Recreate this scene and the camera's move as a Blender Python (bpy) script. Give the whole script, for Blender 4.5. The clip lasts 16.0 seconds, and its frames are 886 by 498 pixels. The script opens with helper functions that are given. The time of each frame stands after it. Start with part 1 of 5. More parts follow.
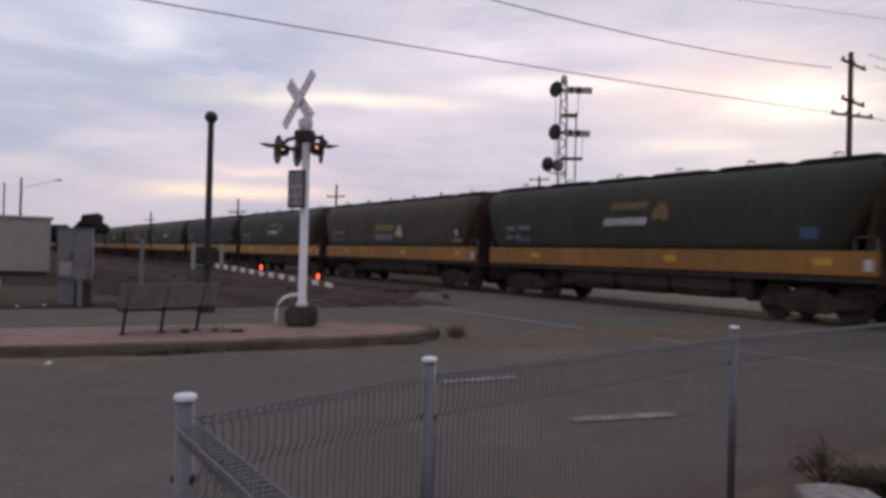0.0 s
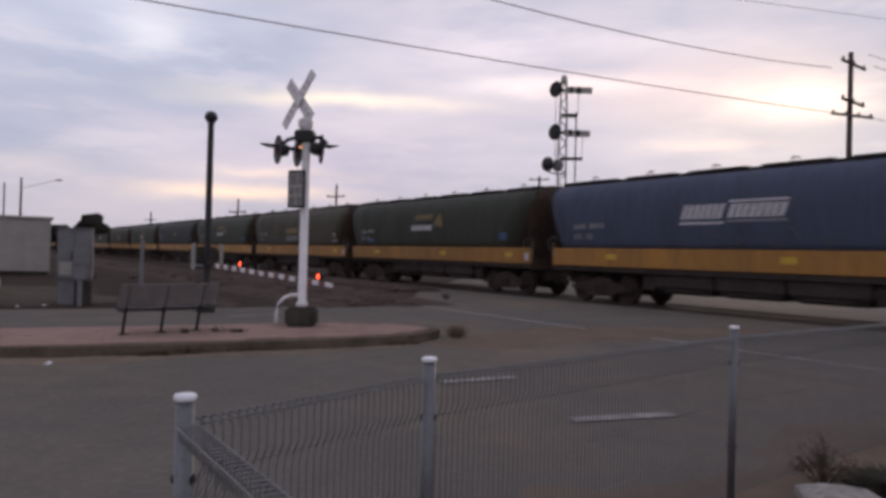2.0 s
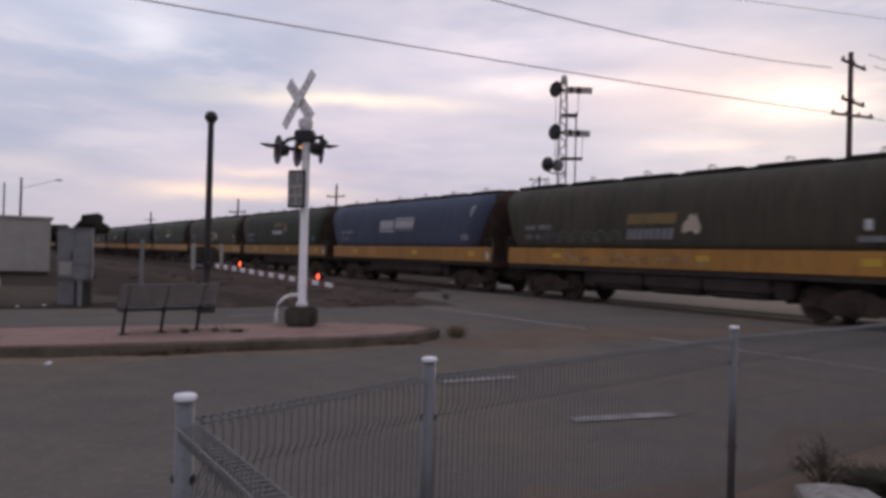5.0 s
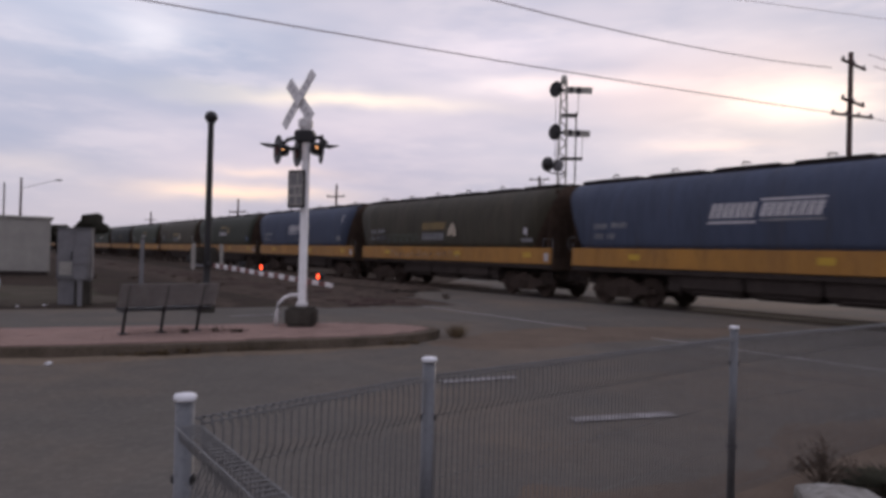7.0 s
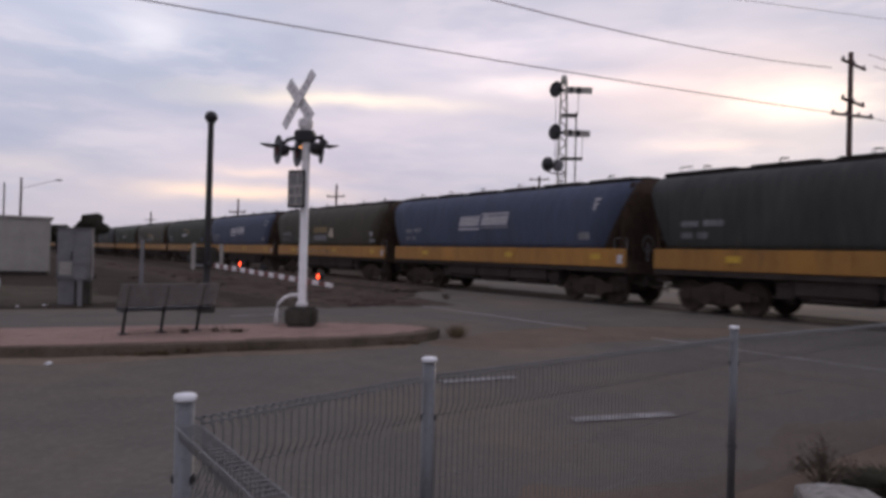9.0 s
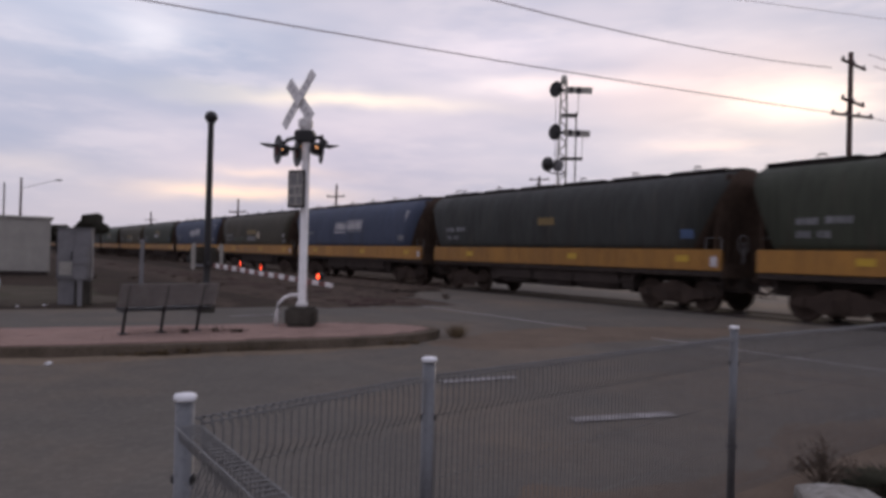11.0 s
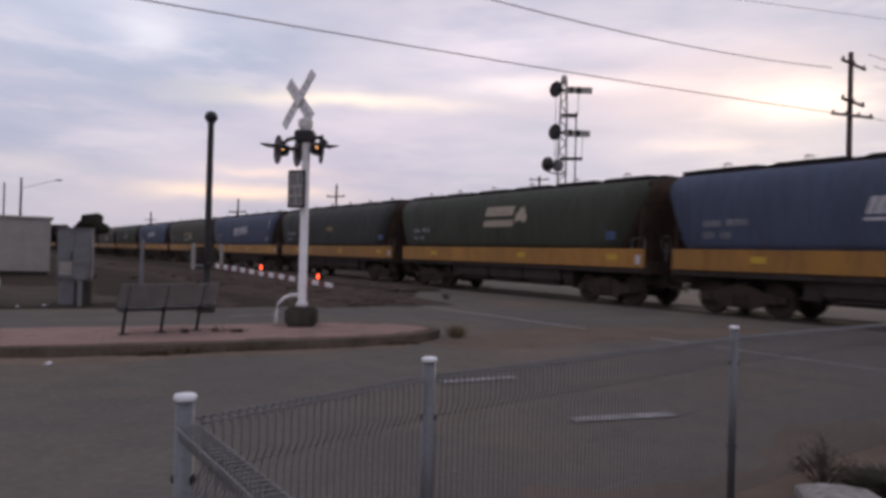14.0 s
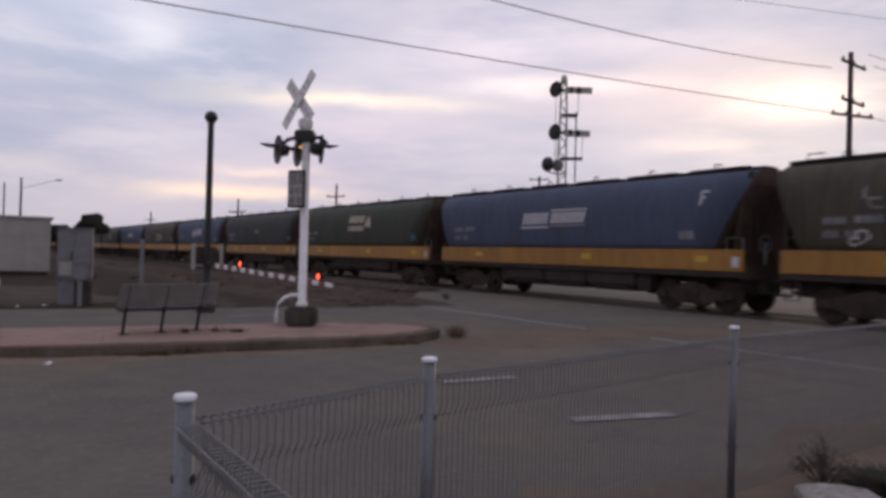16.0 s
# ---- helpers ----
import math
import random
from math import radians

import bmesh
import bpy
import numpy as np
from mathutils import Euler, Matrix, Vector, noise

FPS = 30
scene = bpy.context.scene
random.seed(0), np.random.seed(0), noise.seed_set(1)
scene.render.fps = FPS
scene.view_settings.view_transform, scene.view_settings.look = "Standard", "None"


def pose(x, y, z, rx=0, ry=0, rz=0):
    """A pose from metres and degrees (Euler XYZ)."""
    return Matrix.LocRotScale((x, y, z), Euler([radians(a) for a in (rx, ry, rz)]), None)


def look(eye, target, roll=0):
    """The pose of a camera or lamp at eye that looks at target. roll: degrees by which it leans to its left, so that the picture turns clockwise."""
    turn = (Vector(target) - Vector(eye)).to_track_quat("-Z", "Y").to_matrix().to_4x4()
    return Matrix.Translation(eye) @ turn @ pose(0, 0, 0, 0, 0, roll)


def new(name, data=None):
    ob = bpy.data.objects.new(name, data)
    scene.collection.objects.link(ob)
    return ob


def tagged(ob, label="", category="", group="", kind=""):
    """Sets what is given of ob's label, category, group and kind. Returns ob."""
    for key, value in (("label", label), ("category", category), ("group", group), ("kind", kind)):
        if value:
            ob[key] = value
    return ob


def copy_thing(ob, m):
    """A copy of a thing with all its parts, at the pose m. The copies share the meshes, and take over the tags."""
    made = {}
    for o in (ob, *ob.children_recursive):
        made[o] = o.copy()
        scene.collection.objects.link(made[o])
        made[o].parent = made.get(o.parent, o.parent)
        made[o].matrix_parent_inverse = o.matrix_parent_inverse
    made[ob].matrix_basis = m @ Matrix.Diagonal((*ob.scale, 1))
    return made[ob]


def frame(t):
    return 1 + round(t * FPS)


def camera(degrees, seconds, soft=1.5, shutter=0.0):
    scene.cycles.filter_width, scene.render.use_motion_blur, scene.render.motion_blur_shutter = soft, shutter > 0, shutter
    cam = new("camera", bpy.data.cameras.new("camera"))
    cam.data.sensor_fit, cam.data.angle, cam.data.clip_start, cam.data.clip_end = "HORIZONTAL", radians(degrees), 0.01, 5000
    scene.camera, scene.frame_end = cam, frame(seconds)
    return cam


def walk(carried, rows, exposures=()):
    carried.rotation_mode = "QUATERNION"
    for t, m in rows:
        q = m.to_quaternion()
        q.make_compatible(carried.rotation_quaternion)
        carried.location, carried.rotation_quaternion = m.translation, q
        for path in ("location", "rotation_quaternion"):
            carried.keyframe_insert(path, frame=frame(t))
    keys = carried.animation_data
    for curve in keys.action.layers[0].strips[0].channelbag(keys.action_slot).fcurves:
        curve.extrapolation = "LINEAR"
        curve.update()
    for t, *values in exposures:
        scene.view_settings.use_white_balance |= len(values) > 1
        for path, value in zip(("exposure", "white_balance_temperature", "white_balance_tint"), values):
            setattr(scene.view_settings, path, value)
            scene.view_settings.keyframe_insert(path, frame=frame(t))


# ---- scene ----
cam = camera(65.02, 16.0, soft=3.6, shutter=0.65)
EYE = (0.0, 0.0, 1.47)
VIEW = look(EYE, (0.0, 10.0, 1.548), 1.5)
walk(cam, [(0.0, VIEW), (16.0, VIEW)], exposures=[(0.0, 0.0), (16.0, 0.0)])

# the railway runs along TRACK; ACROSS points from the camera's side over the rails
TRACK = Vector((-0.56579, 0.82455, 0.0))
ACROSS = Vector((0.82455, 0.56579, 0.0))
HEADING = 124.457
PITCH = 15.15


def rail_place(along, over, z=0.0):
    p = TRACK * along + ACROSS * over
    return Vector((p.x, p.y, z))


# ---------------------------------------------------------------- sky and light
SUN_AZ, SUN_EL = 27.0, 11.5


def heading(az, el):
    a, e = radians(az), radians(el)
    return Vector((math.sin(a) * math.cos(e), math.cos(a) * math.cos(e), math.sin(e)))


def make_world():
    w = bpy.data.worlds.new("dusk_sky")
    scene.world = w
    w.use_nodes = True
    nt = w.node_tree
    nt.nodes.clear()
    N, L = nt.nodes.new, nt.links.new
    out, bg = N("ShaderNodeOutputWorld"), N("ShaderNodeBackground")
    tc = N("ShaderNodeTexCoord")

    def vec(op, a, b=None):
        n = N("ShaderNodeVectorMath")
        n.operation = op
        for k, v in enumerate((a, b)):
            if v is None:
                continue
            if isinstance(v, bpy.types.NodeSocket):
                L(v, n.inputs[k])
            else:
                n.inputs[k].default_value = v
        return n.outputs["Value"] if op == "DOT_PRODUCT" else n.outputs["Vector"]

    def num(op, a, b=0.0, clamp=False):
        n = N("ShaderNodeMath")
        n.operation, n.use_clamp = op, clamp
        for k, v in enumerate((a, b)):
            if isinstance(v, bpy.types.NodeSocket):
                L(v, n.inputs[k])
            else:
                n.inputs[k].default_value = v
        return n.outputs[0]

    def mix(fac, a, b, how="MIX"):
        n = N("ShaderNodeMixRGB")
        n.blend_type = how
        for k, v in enumerate((fac, a, b)):
            if isinstance(v, bpy.types.NodeSocket):
                L(v, n.inputs[k])
            else:
                n.inputs[k].default_value = v if k == 0 else (*v, 1)
        return n.outputs[0]

    def cloud(scale, detail, stretch, rough=0.55):
        m = vec("MULTIPLY", tc.outputs["Generated"], stretch)
        n = N("ShaderNodeTexNoise")
        L(m, n.inputs["Vector"])
        n.inputs["Scale"].default_value, n.inputs["Detail"].default_value = scale, detail
        n.inputs["Roughness"].default_value = rough
        return n

    def band(value, lo, hi):
        n = N("ShaderNodeMapRange")
        n.interpolation_type = "SMOOTHSTEP"
        L(value, n.inputs[0])
        n.inputs[1].default_value, n.inputs[2].default_value = lo, hi
        return n.outputs[0]

    base = cloud(2.2, 4, (1.0, 1.0, 3.6), 0.5)
    fine = cloud(6.0, 8, (1.0, 1.0, 5.0), 0.62)
    drift = cloud(5.0, 3, (1.0, 1.0, 2.5))
    z = N("ShaderNodeSeparateXYZ")
    L(tc.outputs["Generated"], z.inputs[0])
    # cloud sheet: blue-grey bellies, lilac veils between
    col = mix(band(base.outputs[0], 0.36, 0.66), (0.490, 0.515, 0.675), (0.765, 0.705, 0.815))
    col = mix(num("MULTIPLY", band(fine.outputs[0], 0.45, 0.70), 0.42), col, (0.90, 0.81, 0.89))
    # peach low over the horizon
    low = band(z.outputs[2], 0.16, 0.02)
    col = mix(num("MULTIPLY", low, 0.40), col, (0.60, 0.52, 0.575))
    # sun glow and lighter or darker cloud streaks, placed to fit the camera's view: azimuth, elevation, half-width,
    # half-height (degrees), colour added
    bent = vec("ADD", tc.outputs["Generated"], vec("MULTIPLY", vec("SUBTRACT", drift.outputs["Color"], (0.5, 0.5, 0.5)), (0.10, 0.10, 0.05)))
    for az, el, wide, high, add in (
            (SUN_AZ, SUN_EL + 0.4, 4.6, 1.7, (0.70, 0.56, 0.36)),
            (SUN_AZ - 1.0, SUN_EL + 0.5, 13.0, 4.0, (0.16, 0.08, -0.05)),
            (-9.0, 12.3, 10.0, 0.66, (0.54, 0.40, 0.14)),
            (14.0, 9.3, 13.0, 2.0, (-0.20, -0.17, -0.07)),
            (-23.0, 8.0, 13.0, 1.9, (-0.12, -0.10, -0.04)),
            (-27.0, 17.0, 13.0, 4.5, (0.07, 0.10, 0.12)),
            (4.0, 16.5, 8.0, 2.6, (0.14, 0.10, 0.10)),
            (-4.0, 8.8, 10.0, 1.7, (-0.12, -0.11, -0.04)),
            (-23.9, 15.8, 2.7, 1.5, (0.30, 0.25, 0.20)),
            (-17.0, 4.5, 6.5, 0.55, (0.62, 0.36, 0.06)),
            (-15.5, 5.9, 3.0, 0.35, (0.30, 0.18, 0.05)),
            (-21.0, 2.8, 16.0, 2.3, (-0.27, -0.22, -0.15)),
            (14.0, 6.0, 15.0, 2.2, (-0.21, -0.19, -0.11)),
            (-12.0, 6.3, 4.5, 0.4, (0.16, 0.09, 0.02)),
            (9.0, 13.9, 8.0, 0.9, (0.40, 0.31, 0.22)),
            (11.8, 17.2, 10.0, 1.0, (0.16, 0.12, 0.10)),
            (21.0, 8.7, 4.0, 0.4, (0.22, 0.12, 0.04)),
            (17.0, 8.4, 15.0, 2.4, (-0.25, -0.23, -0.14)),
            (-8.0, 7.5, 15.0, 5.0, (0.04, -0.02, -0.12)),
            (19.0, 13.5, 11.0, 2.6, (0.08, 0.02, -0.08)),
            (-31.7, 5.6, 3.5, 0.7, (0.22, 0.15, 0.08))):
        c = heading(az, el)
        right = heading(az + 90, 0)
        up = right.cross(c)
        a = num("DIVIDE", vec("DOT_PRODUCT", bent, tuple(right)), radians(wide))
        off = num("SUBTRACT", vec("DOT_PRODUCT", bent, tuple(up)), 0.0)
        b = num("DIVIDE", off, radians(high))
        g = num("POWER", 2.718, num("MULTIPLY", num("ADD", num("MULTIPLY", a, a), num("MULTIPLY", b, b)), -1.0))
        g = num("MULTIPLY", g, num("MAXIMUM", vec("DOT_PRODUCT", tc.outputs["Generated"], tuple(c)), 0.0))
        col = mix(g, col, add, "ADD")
    sky = N("ShaderNodeTexSky")
    sky.sky_type, sky.sun_disc = "NISHITA", False
    sky.sun_elevation, sky.sun_rotation = radians(SUN_EL), radians(SUN_AZ)
    clear = mix(1.0, sky.outputs[0], (0.05, 0.05, 0.05), "MULTIPLY")
    col = mix(0.10, col, clear)
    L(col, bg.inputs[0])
    bg.inputs[1].default_value = 1.0
    L(bg.outputs[0], out.inputs[0])


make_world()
sun_data = bpy.data.lights.new("sun", "SUN")
sun_data.energy, sun_data.angle, sun_data.color = 0.5, radians(14), (1.0, 0.82, 0.66)
sun = new("sun", sun_data)
sun.matrix_world = look(heading(SUN_AZ, SUN_EL) * 100, (0, 0, 0))

# ---------------------------------------------------------------- materials


def surface(name, base, dark, rough=0.7, metal=0.0, grain=30.0, patch=1.5, amount=0.6, bump=0.2, stretch=(1, 1, 1), random_tone=0.0,
            third=None, spots=(0.6, 0.75), third_scale=0.6, mottle=None):
    """A painted, stony or metal surface: two tones mixed at a patch scale and a grain scale, with fine relief."""
    m = bpy.data.materials.new(name)
    m.use_nodes = True
    nt = m.node_tree
    N, L = nt.nodes.new, nt.links.new
    bsdf = nt.nodes["Principled BSDF"]
    tc, mp = N("ShaderNodeTexCoord"), N("ShaderNodeMapping")
    L(tc.outputs["Object"], mp.inputs[0])
    mp.inputs["Scale"].default_value = stretch

    def noise_at(scale, detail=5):
        n = N("ShaderNodeTexNoise")
        L(mp.outputs[0], n.inputs["Vector"])
        n.inputs["Scale"].default_value, n.inputs["Detail"].default_value = scale, detail
        n.inputs["Roughness"].default_value = 0.65
        return n

    def ranged(sock, lo, hi, top=1.0):
        n = N("ShaderNodeMapRange")
        L(sock, n.inputs[0])
        n.inputs[1].default_value, n.inputs[2].default_value, n.inputs[4].default_value = lo, hi, top
        return n.outputs[0]

    def blend(fac, a, b):
        n = N("ShaderNodeMixRGB")
        for k, v in enumerate((fac, a, b)):
            if isinstance(v, bpy.types.NodeSocket):
                L(v, n.inputs[k])
            else:
                n.inputs[k].default_value = v if k == 0 else (*v, 1)
        return n.outputs[0]

    big, small = noise_at(patch), noise_at(grain, 3)
    col = blend(ranged(big.outputs[0], 0.35, 0.68, amount), base, dark)
    mid = tuple((a * 0.55 for a in dark))
    col = blend(ranged(small.outputs[0], 0.45, 0.75, amount * 0.55), col, mid)
    if third:
        col = blend(ranged(noise_at(third_scale).outputs[0], spots[0], spots[1], 0.85), col, third)
    if mottle:
        col = blend(ranged(noise_at(mottle[0], 8).outputs[0], 0.46, 0.62, mottle[2]), col, mottle[1])
        col = blend(ranged(noise_at(mottle[0] * 6, 4).outputs[0], 0.50, 0.66, mottle[2] * 0.8), col, tuple(a * 1.35 for a in base))
    if random_tone:
        info = N("ShaderNodeObjectInfo")
        h = N("ShaderNodeHueSaturation")
        L(ranged(info.outputs["Random"], 0.0, 1.0, 1.0), h.inputs["Fac"])
        h.inputs["Value"].default_value = 1 - random_tone
        L(col, h.inputs["Color"])
        col = h.outputs[0]
    L(col, bsdf.inputs["Base Color"])
    bsdf.inputs["Specular IOR Level"].default_value = 0.02 if rough > 0.78 else 0.4
    bsdf.inputs["Metallic"].default_value = metal
    L(ranged(small.outputs[0], 0.2, 0.8, 1.0), (r := N("ShaderNodeMath")).inputs[0])
    r.operation = "MULTIPLY_ADD"
    r.inputs[1].default_value, r.inputs[2].default_value = 0.2, max(0.05, rough - 0.1)
    L(r.outputs[0], bsdf.inputs["Roughness"])
    if bump:
        bp = N("ShaderNodeBump")
        bp.inputs["Strength"].default_value, bp.inputs["Distance"].default_value = bump, 0.02
        L(small.outputs[0], bp.inputs["Height"])
        L(bp.outputs[0], bsdf.inputs["Normal"])
    return m


def glow(name, colour, strength):
    m = bpy.data.materials.new(name)
    m.use_nodes = True
    b = m.node_tree.nodes["Principled BSDF"]
    b.inputs["Base Color"].default_value = (*colour, 1)
    b.inputs["Emission Color"].default_value = (*colour, 1)
    b.inputs["Emission Strength"].default_value = strength
    return m


M = {
    "asphalt": surface("asphalt", (0.152, 0.139, 0.122), (0.112, 0.104, 0.095), 0.85, mottle=(2.2, (0.114, 0.104, 0.091), 0.5), grain=60, patch=0.35, amount=0.8, bump=0.5,
                       third=(0.205, 0.157, 0.118), spots=(0.46, 0.66), third_scale=0.13),
    # darker asphalt: its colour also holds the shade under the train
    "asphalt_new": surface("shaded_crossing_asphalt", (0.072, 0.062, 0.057), (0.050, 0.044, 0.041), 0.85, grain=70, patch=0.6, bump=0.4),
    "dirt": surface("dirt", (0.068, 0.052, 0.042), (0.043, 0.034, 0.028), 0.95, grain=18, patch=0.5, amount=0.9, bump=0.8,
                    third=(0.052, 0.046, 0.032), spots=(0.5, 0.7), third_scale=0.3),
    "gravel": surface("gravel", (0.195, 0.152, 0.118), (0.135, 0.105, 0.083), 0.95, grain=40, patch=0.8, amount=0.9, bump=0.9),
    "ballast": surface("ballast", (0.105, 0.080, 0.064), (0.046, 0.036, 0.030), 0.95, mottle=(0.9, (0.045, 0.036, 0.030), 0.6), grain=14, patch=1.2, amount=0.9, bump=1.0),
    "paver": surface("clay_paver", (0.365, 0.252, 0.215), (0.275, 0.195, 0.168), 0.85, grain=40, patch=2.0, amount=0.7, bump=0.3, random_tone=0.25),
    "paver_joint": surface("paver_joint", (0.17, 0.13, 0.11), (0.11, 0.085, 0.07), 0.95, grain=50, patch=2.0, bump=0.3),
    "kerb": surface("kerb_concrete", (0.165, 0.132, 0.103), (0.075, 0.062, 0.045), 0.9, grain=25, patch=1.3, amount=0.9, bump=0.5),
    "concrete": surface("concrete", (0.085, 0.077, 0.066), (0.05, 0.045, 0.038), 0.9, grain=30, patch=3, amount=0.9, bump=0.5),
    "line": surface("road_paint", (0.43, 0.41, 0.41), (0.19, 0.175, 0.175), 0.8, grain=30, patch=5, amount=0.9, bump=0.2),
    "galv": surface("galvanised_steel", (0.17, 0.175, 0.185), (0.12, 0.122, 0.13), 0.5, 0.55, grain=60, patch=6, amount=0.6, bump=0.05),
    "galv_wire": surface("galvanised_wire", (0.172, 0.170, 0.168), (0.125, 0.123, 0.121), 0.6, 0.1, grain=60, patch=6, amount=0.6, bump=0.05),
    "cap": surface("pale_plastic_cap", (0.80, 0.80, 0.82), (0.62, 0.62, 0.64), 0.6, grain=40, patch=8, amount=0.5, bump=0.05),
    "white": surface("white_paint", (0.78, 0.76, 0.76), (0.50, 0.47, 0.45), 0.55, grain=30, patch=5, amount=0.5, bump=0.05),
    "cream": surface("cream_paint", (0.36, 0.34, 0.305), (0.27, 0.255, 0.23), 0.6, grain=20, patch=1.5, amount=0.7, bump=0.05),
    "grey": surface("grey_paint", (0.20, 0.195, 0.20), (0.13, 0.125, 0.13), 0.6, grain=20, patch=2, amount=0.8, bump=0.05),
    "bench_slat": surface("weathered_bench_slat", (0.228, 0.208, 0.194), (0.16, 0.146, 0.136), 0.8, grain=25, patch=3, amount=0.8, bump=0.1),
    "black": surface("black_paint", (0.016, 0.015, 0.016), (0.03, 0.027, 0.026), 0.6, grain=30, patch=4, amount=0.6, bump=0.05),
    "rust": surface("rusty_iron", (0.076, 0.056, 0.046), (0.049, 0.038, 0.033), 0.85, 0.2, grain=25, patch=3, amount=0.9, bump=0.4),
    "under": surface("sooty_steel", (0.070, 0.057, 0.051), (0.046, 0.038, 0.035), 0.9, 0.1, grain=15, patch=2, amount=0.9, bump=0.3),
    "silt": surface("road_silt", (0.225, 0.178, 0.134), (0.150, 0.118, 0.090), 0.95, grain=35, patch=1.2, amount=0.9, bump=0.6),
    "yard_dirt": surface("yard_dirt", (0.112, 0.094, 0.076), (0.070, 0.062, 0.047), 0.95, grain=22, patch=0.7, amount=0.9, bump=0.7, third=(0.060, 0.062, 0.040), spots=(0.5, 0.68), third_scale=0.5),
    "rail_dull": surface("dull_rail", (0.150, 0.128, 0.112), (0.105, 0.090, 0.080), 0.8, 0.1, grain=40, patch=4, bump=0.1),
    "rail": surface("worn_rail", (0.31, 0.29, 0.295), (0.17, 0.15, 0.14), 0.55, 0.4, grain=40, patch=4, bump=0.1),
    "timber": surface("weathered_pole", (0.10, 0.066, 0.060), (0.06, 0.042, 0.040), 0.9, grain=12, patch=2, amount=0.9, bump=0.4, stretch=(3, 3, 0.3)),
    "green": surface("green_wagon_paint", (0.047, 0.054, 0.035), (0.034, 0.038, 0.025), 0.74, grain=3.0, patch=0.5, amount=0.9, bump=0.03,
                     stretch=(3, 1, 0.35), random_tone=0.3, third=(0.060, 0.048, 0.036), spots=(0.55, 0.8), third_scale=1.2),
    "blue": surface("blue_wagon_paint", (0.057, 0.074, 0.124), (0.046, 0.056, 0.086), 0.74, grain=3.0, patch=0.5, amount=0.8, bump=0.03,
                    stretch=(3, 1, 0.35), random_tone=0.2, third=(0.055, 0.050, 0.060), spots=(0.55, 0.85), third_scale=1.2),
    "olive": surface("olive_wagon_paint", (0.074, 0.064, 0.041), (0.042, 0.038, 0.025), 0.74, grain=3.0, patch=0.5, amount=0.9, bump=0.03,
                     stretch=(3, 1, 0.35), random_tone=0.25, third=(0.070, 0.050, 0.036), spots=(0.5, 0.8), third_scale=1.2),
    "slate": surface("faded_grey_green_paint", (0.038, 0.041, 0.038), (0.022, 0.023, 0.020), 0.74, grain=3.0, patch=0.5, amount=0.9, bump=0.03,
                     stretch=(3, 1, 0.35), third=(0.060, 0.050, 0.040), spots=(0.55, 0.8), third_scale=1.2),
    "yellow": surface("yellow_band_paint", (0.385, 0.182, 0.030), (0.25, 0.122, 0.030), 0.55, grain=4.0, patch=0.8, amount=0.8, bump=0.03,
                      stretch=(2, 1, 0.5), random_tone=0.3, third=(0.13, 0.075, 0.040), spots=(0.58, 0.85), third_scale=1.5),
    "wagon_end": surface("wagon_end_rust", (0.080, 0.056, 0.043), (0.052, 0.038, 0.030), 0.85, grain=6, patch=1.0, amount=0.9, bump=0.1),
    "wagon_roof": surface("wagon_roof_soot", (0.030, 0.026, 0.024), (0.018, 0.016, 0.015), 0.8, grain=6, patch=1.0, amount=0.9, bump=0.1),
    "decal": surface("faded_white_decal", (0.50, 0.48, 0.50), (0.33, 0.31, 0.31), 0.6, grain=20, patch=3, amount=0.6, bump=0.0),
    "decal_cream": surface("cream_decal", (0.46, 0.39, 0.30), (0.30, 0.25, 0.19), 0.6, grain=20, patch=3, amount=0.6, bump=0.0),
    "decal_faint": surface("worn_decal", (0.23, 0.23, 0.24), (0.12, 0.12, 0.13), 0.6, grain=20, patch=3, amount=0.8, bump=0.0),
    "decal_scrawl": surface("faint_spray_paint", (0.085, 0.088, 0.105), (0.045, 0.045, 0.05), 0.6, grain=12, patch=3, amount=0.9, bump=0.0),
    "spray_green": surface("pale_green_spray", (0.105, 0.135, 0.105), (0.060, 0.075, 0.058), 0.7, grain=12, patch=3, amount=0.9, bump=0.0),
    "spray_pale": surface("pale_spray", (0.36, 0.27, 0.18), (0.25, 0.16, 0.08), 0.7, grain=12, patch=3, amount=0.9, bump=0.0),
    "decal_gold": surface("gold_decal", (0.20, 0.135, 0.045), (0.11, 0.08, 0.035), 0.6, grain=20, patch=3, amount=0.8, bump=0.0),
    "decal_blue": surface("pale_blue_panel", (0.055, 0.095, 0.19), (0.04, 0.065, 0.12), 0.6, grain=20, patch=3, amount=0.7, bump=0.0),
    "decal_yellow": surface("yellow_reflector", (0.52, 0.33, 0.03), (0.36, 0.22, 0.03), 0.5, grain=20, patch=3, amount=0.5, bump=0.0),
    "grass": surface("dry_grass", (0.19, 0.14, 0.085), (0.11, 0.088, 0.055), 0.95, grain=20, patch=3, bump=0.1),
    "weed": surface("dry_weed", (0.125, 0.098, 0.078), (0.078, 0.064, 0.052), 0.95, grain=20, patch=3, bump=0.1),
    "low_weed": surface("dull_green_weed", (0.058, 0.056, 0.040), (0.040, 0.040, 0.030), 0.95, grain=20, patch=3, bump=0.1),
    "leaf": surface("dark_foliage", (0.075, 0.070, 0.056), (0.048, 0.046, 0.038), 0.9, grain=8, patch=0.6, bump=0.1),
    "bark": surface("bark", (0.05, 0.042, 0.036), (0.03, 0.026, 0.022), 0.95, grain=8, patch=1, bump=0.3),
    "car_paint": surface("pale_blue_car_paint", (0.26, 0.34, 0.40), (0.22, 0.30, 0.36), 0.3, 0.2, grain=50, patch=2, amount=0.3, bump=0.0),
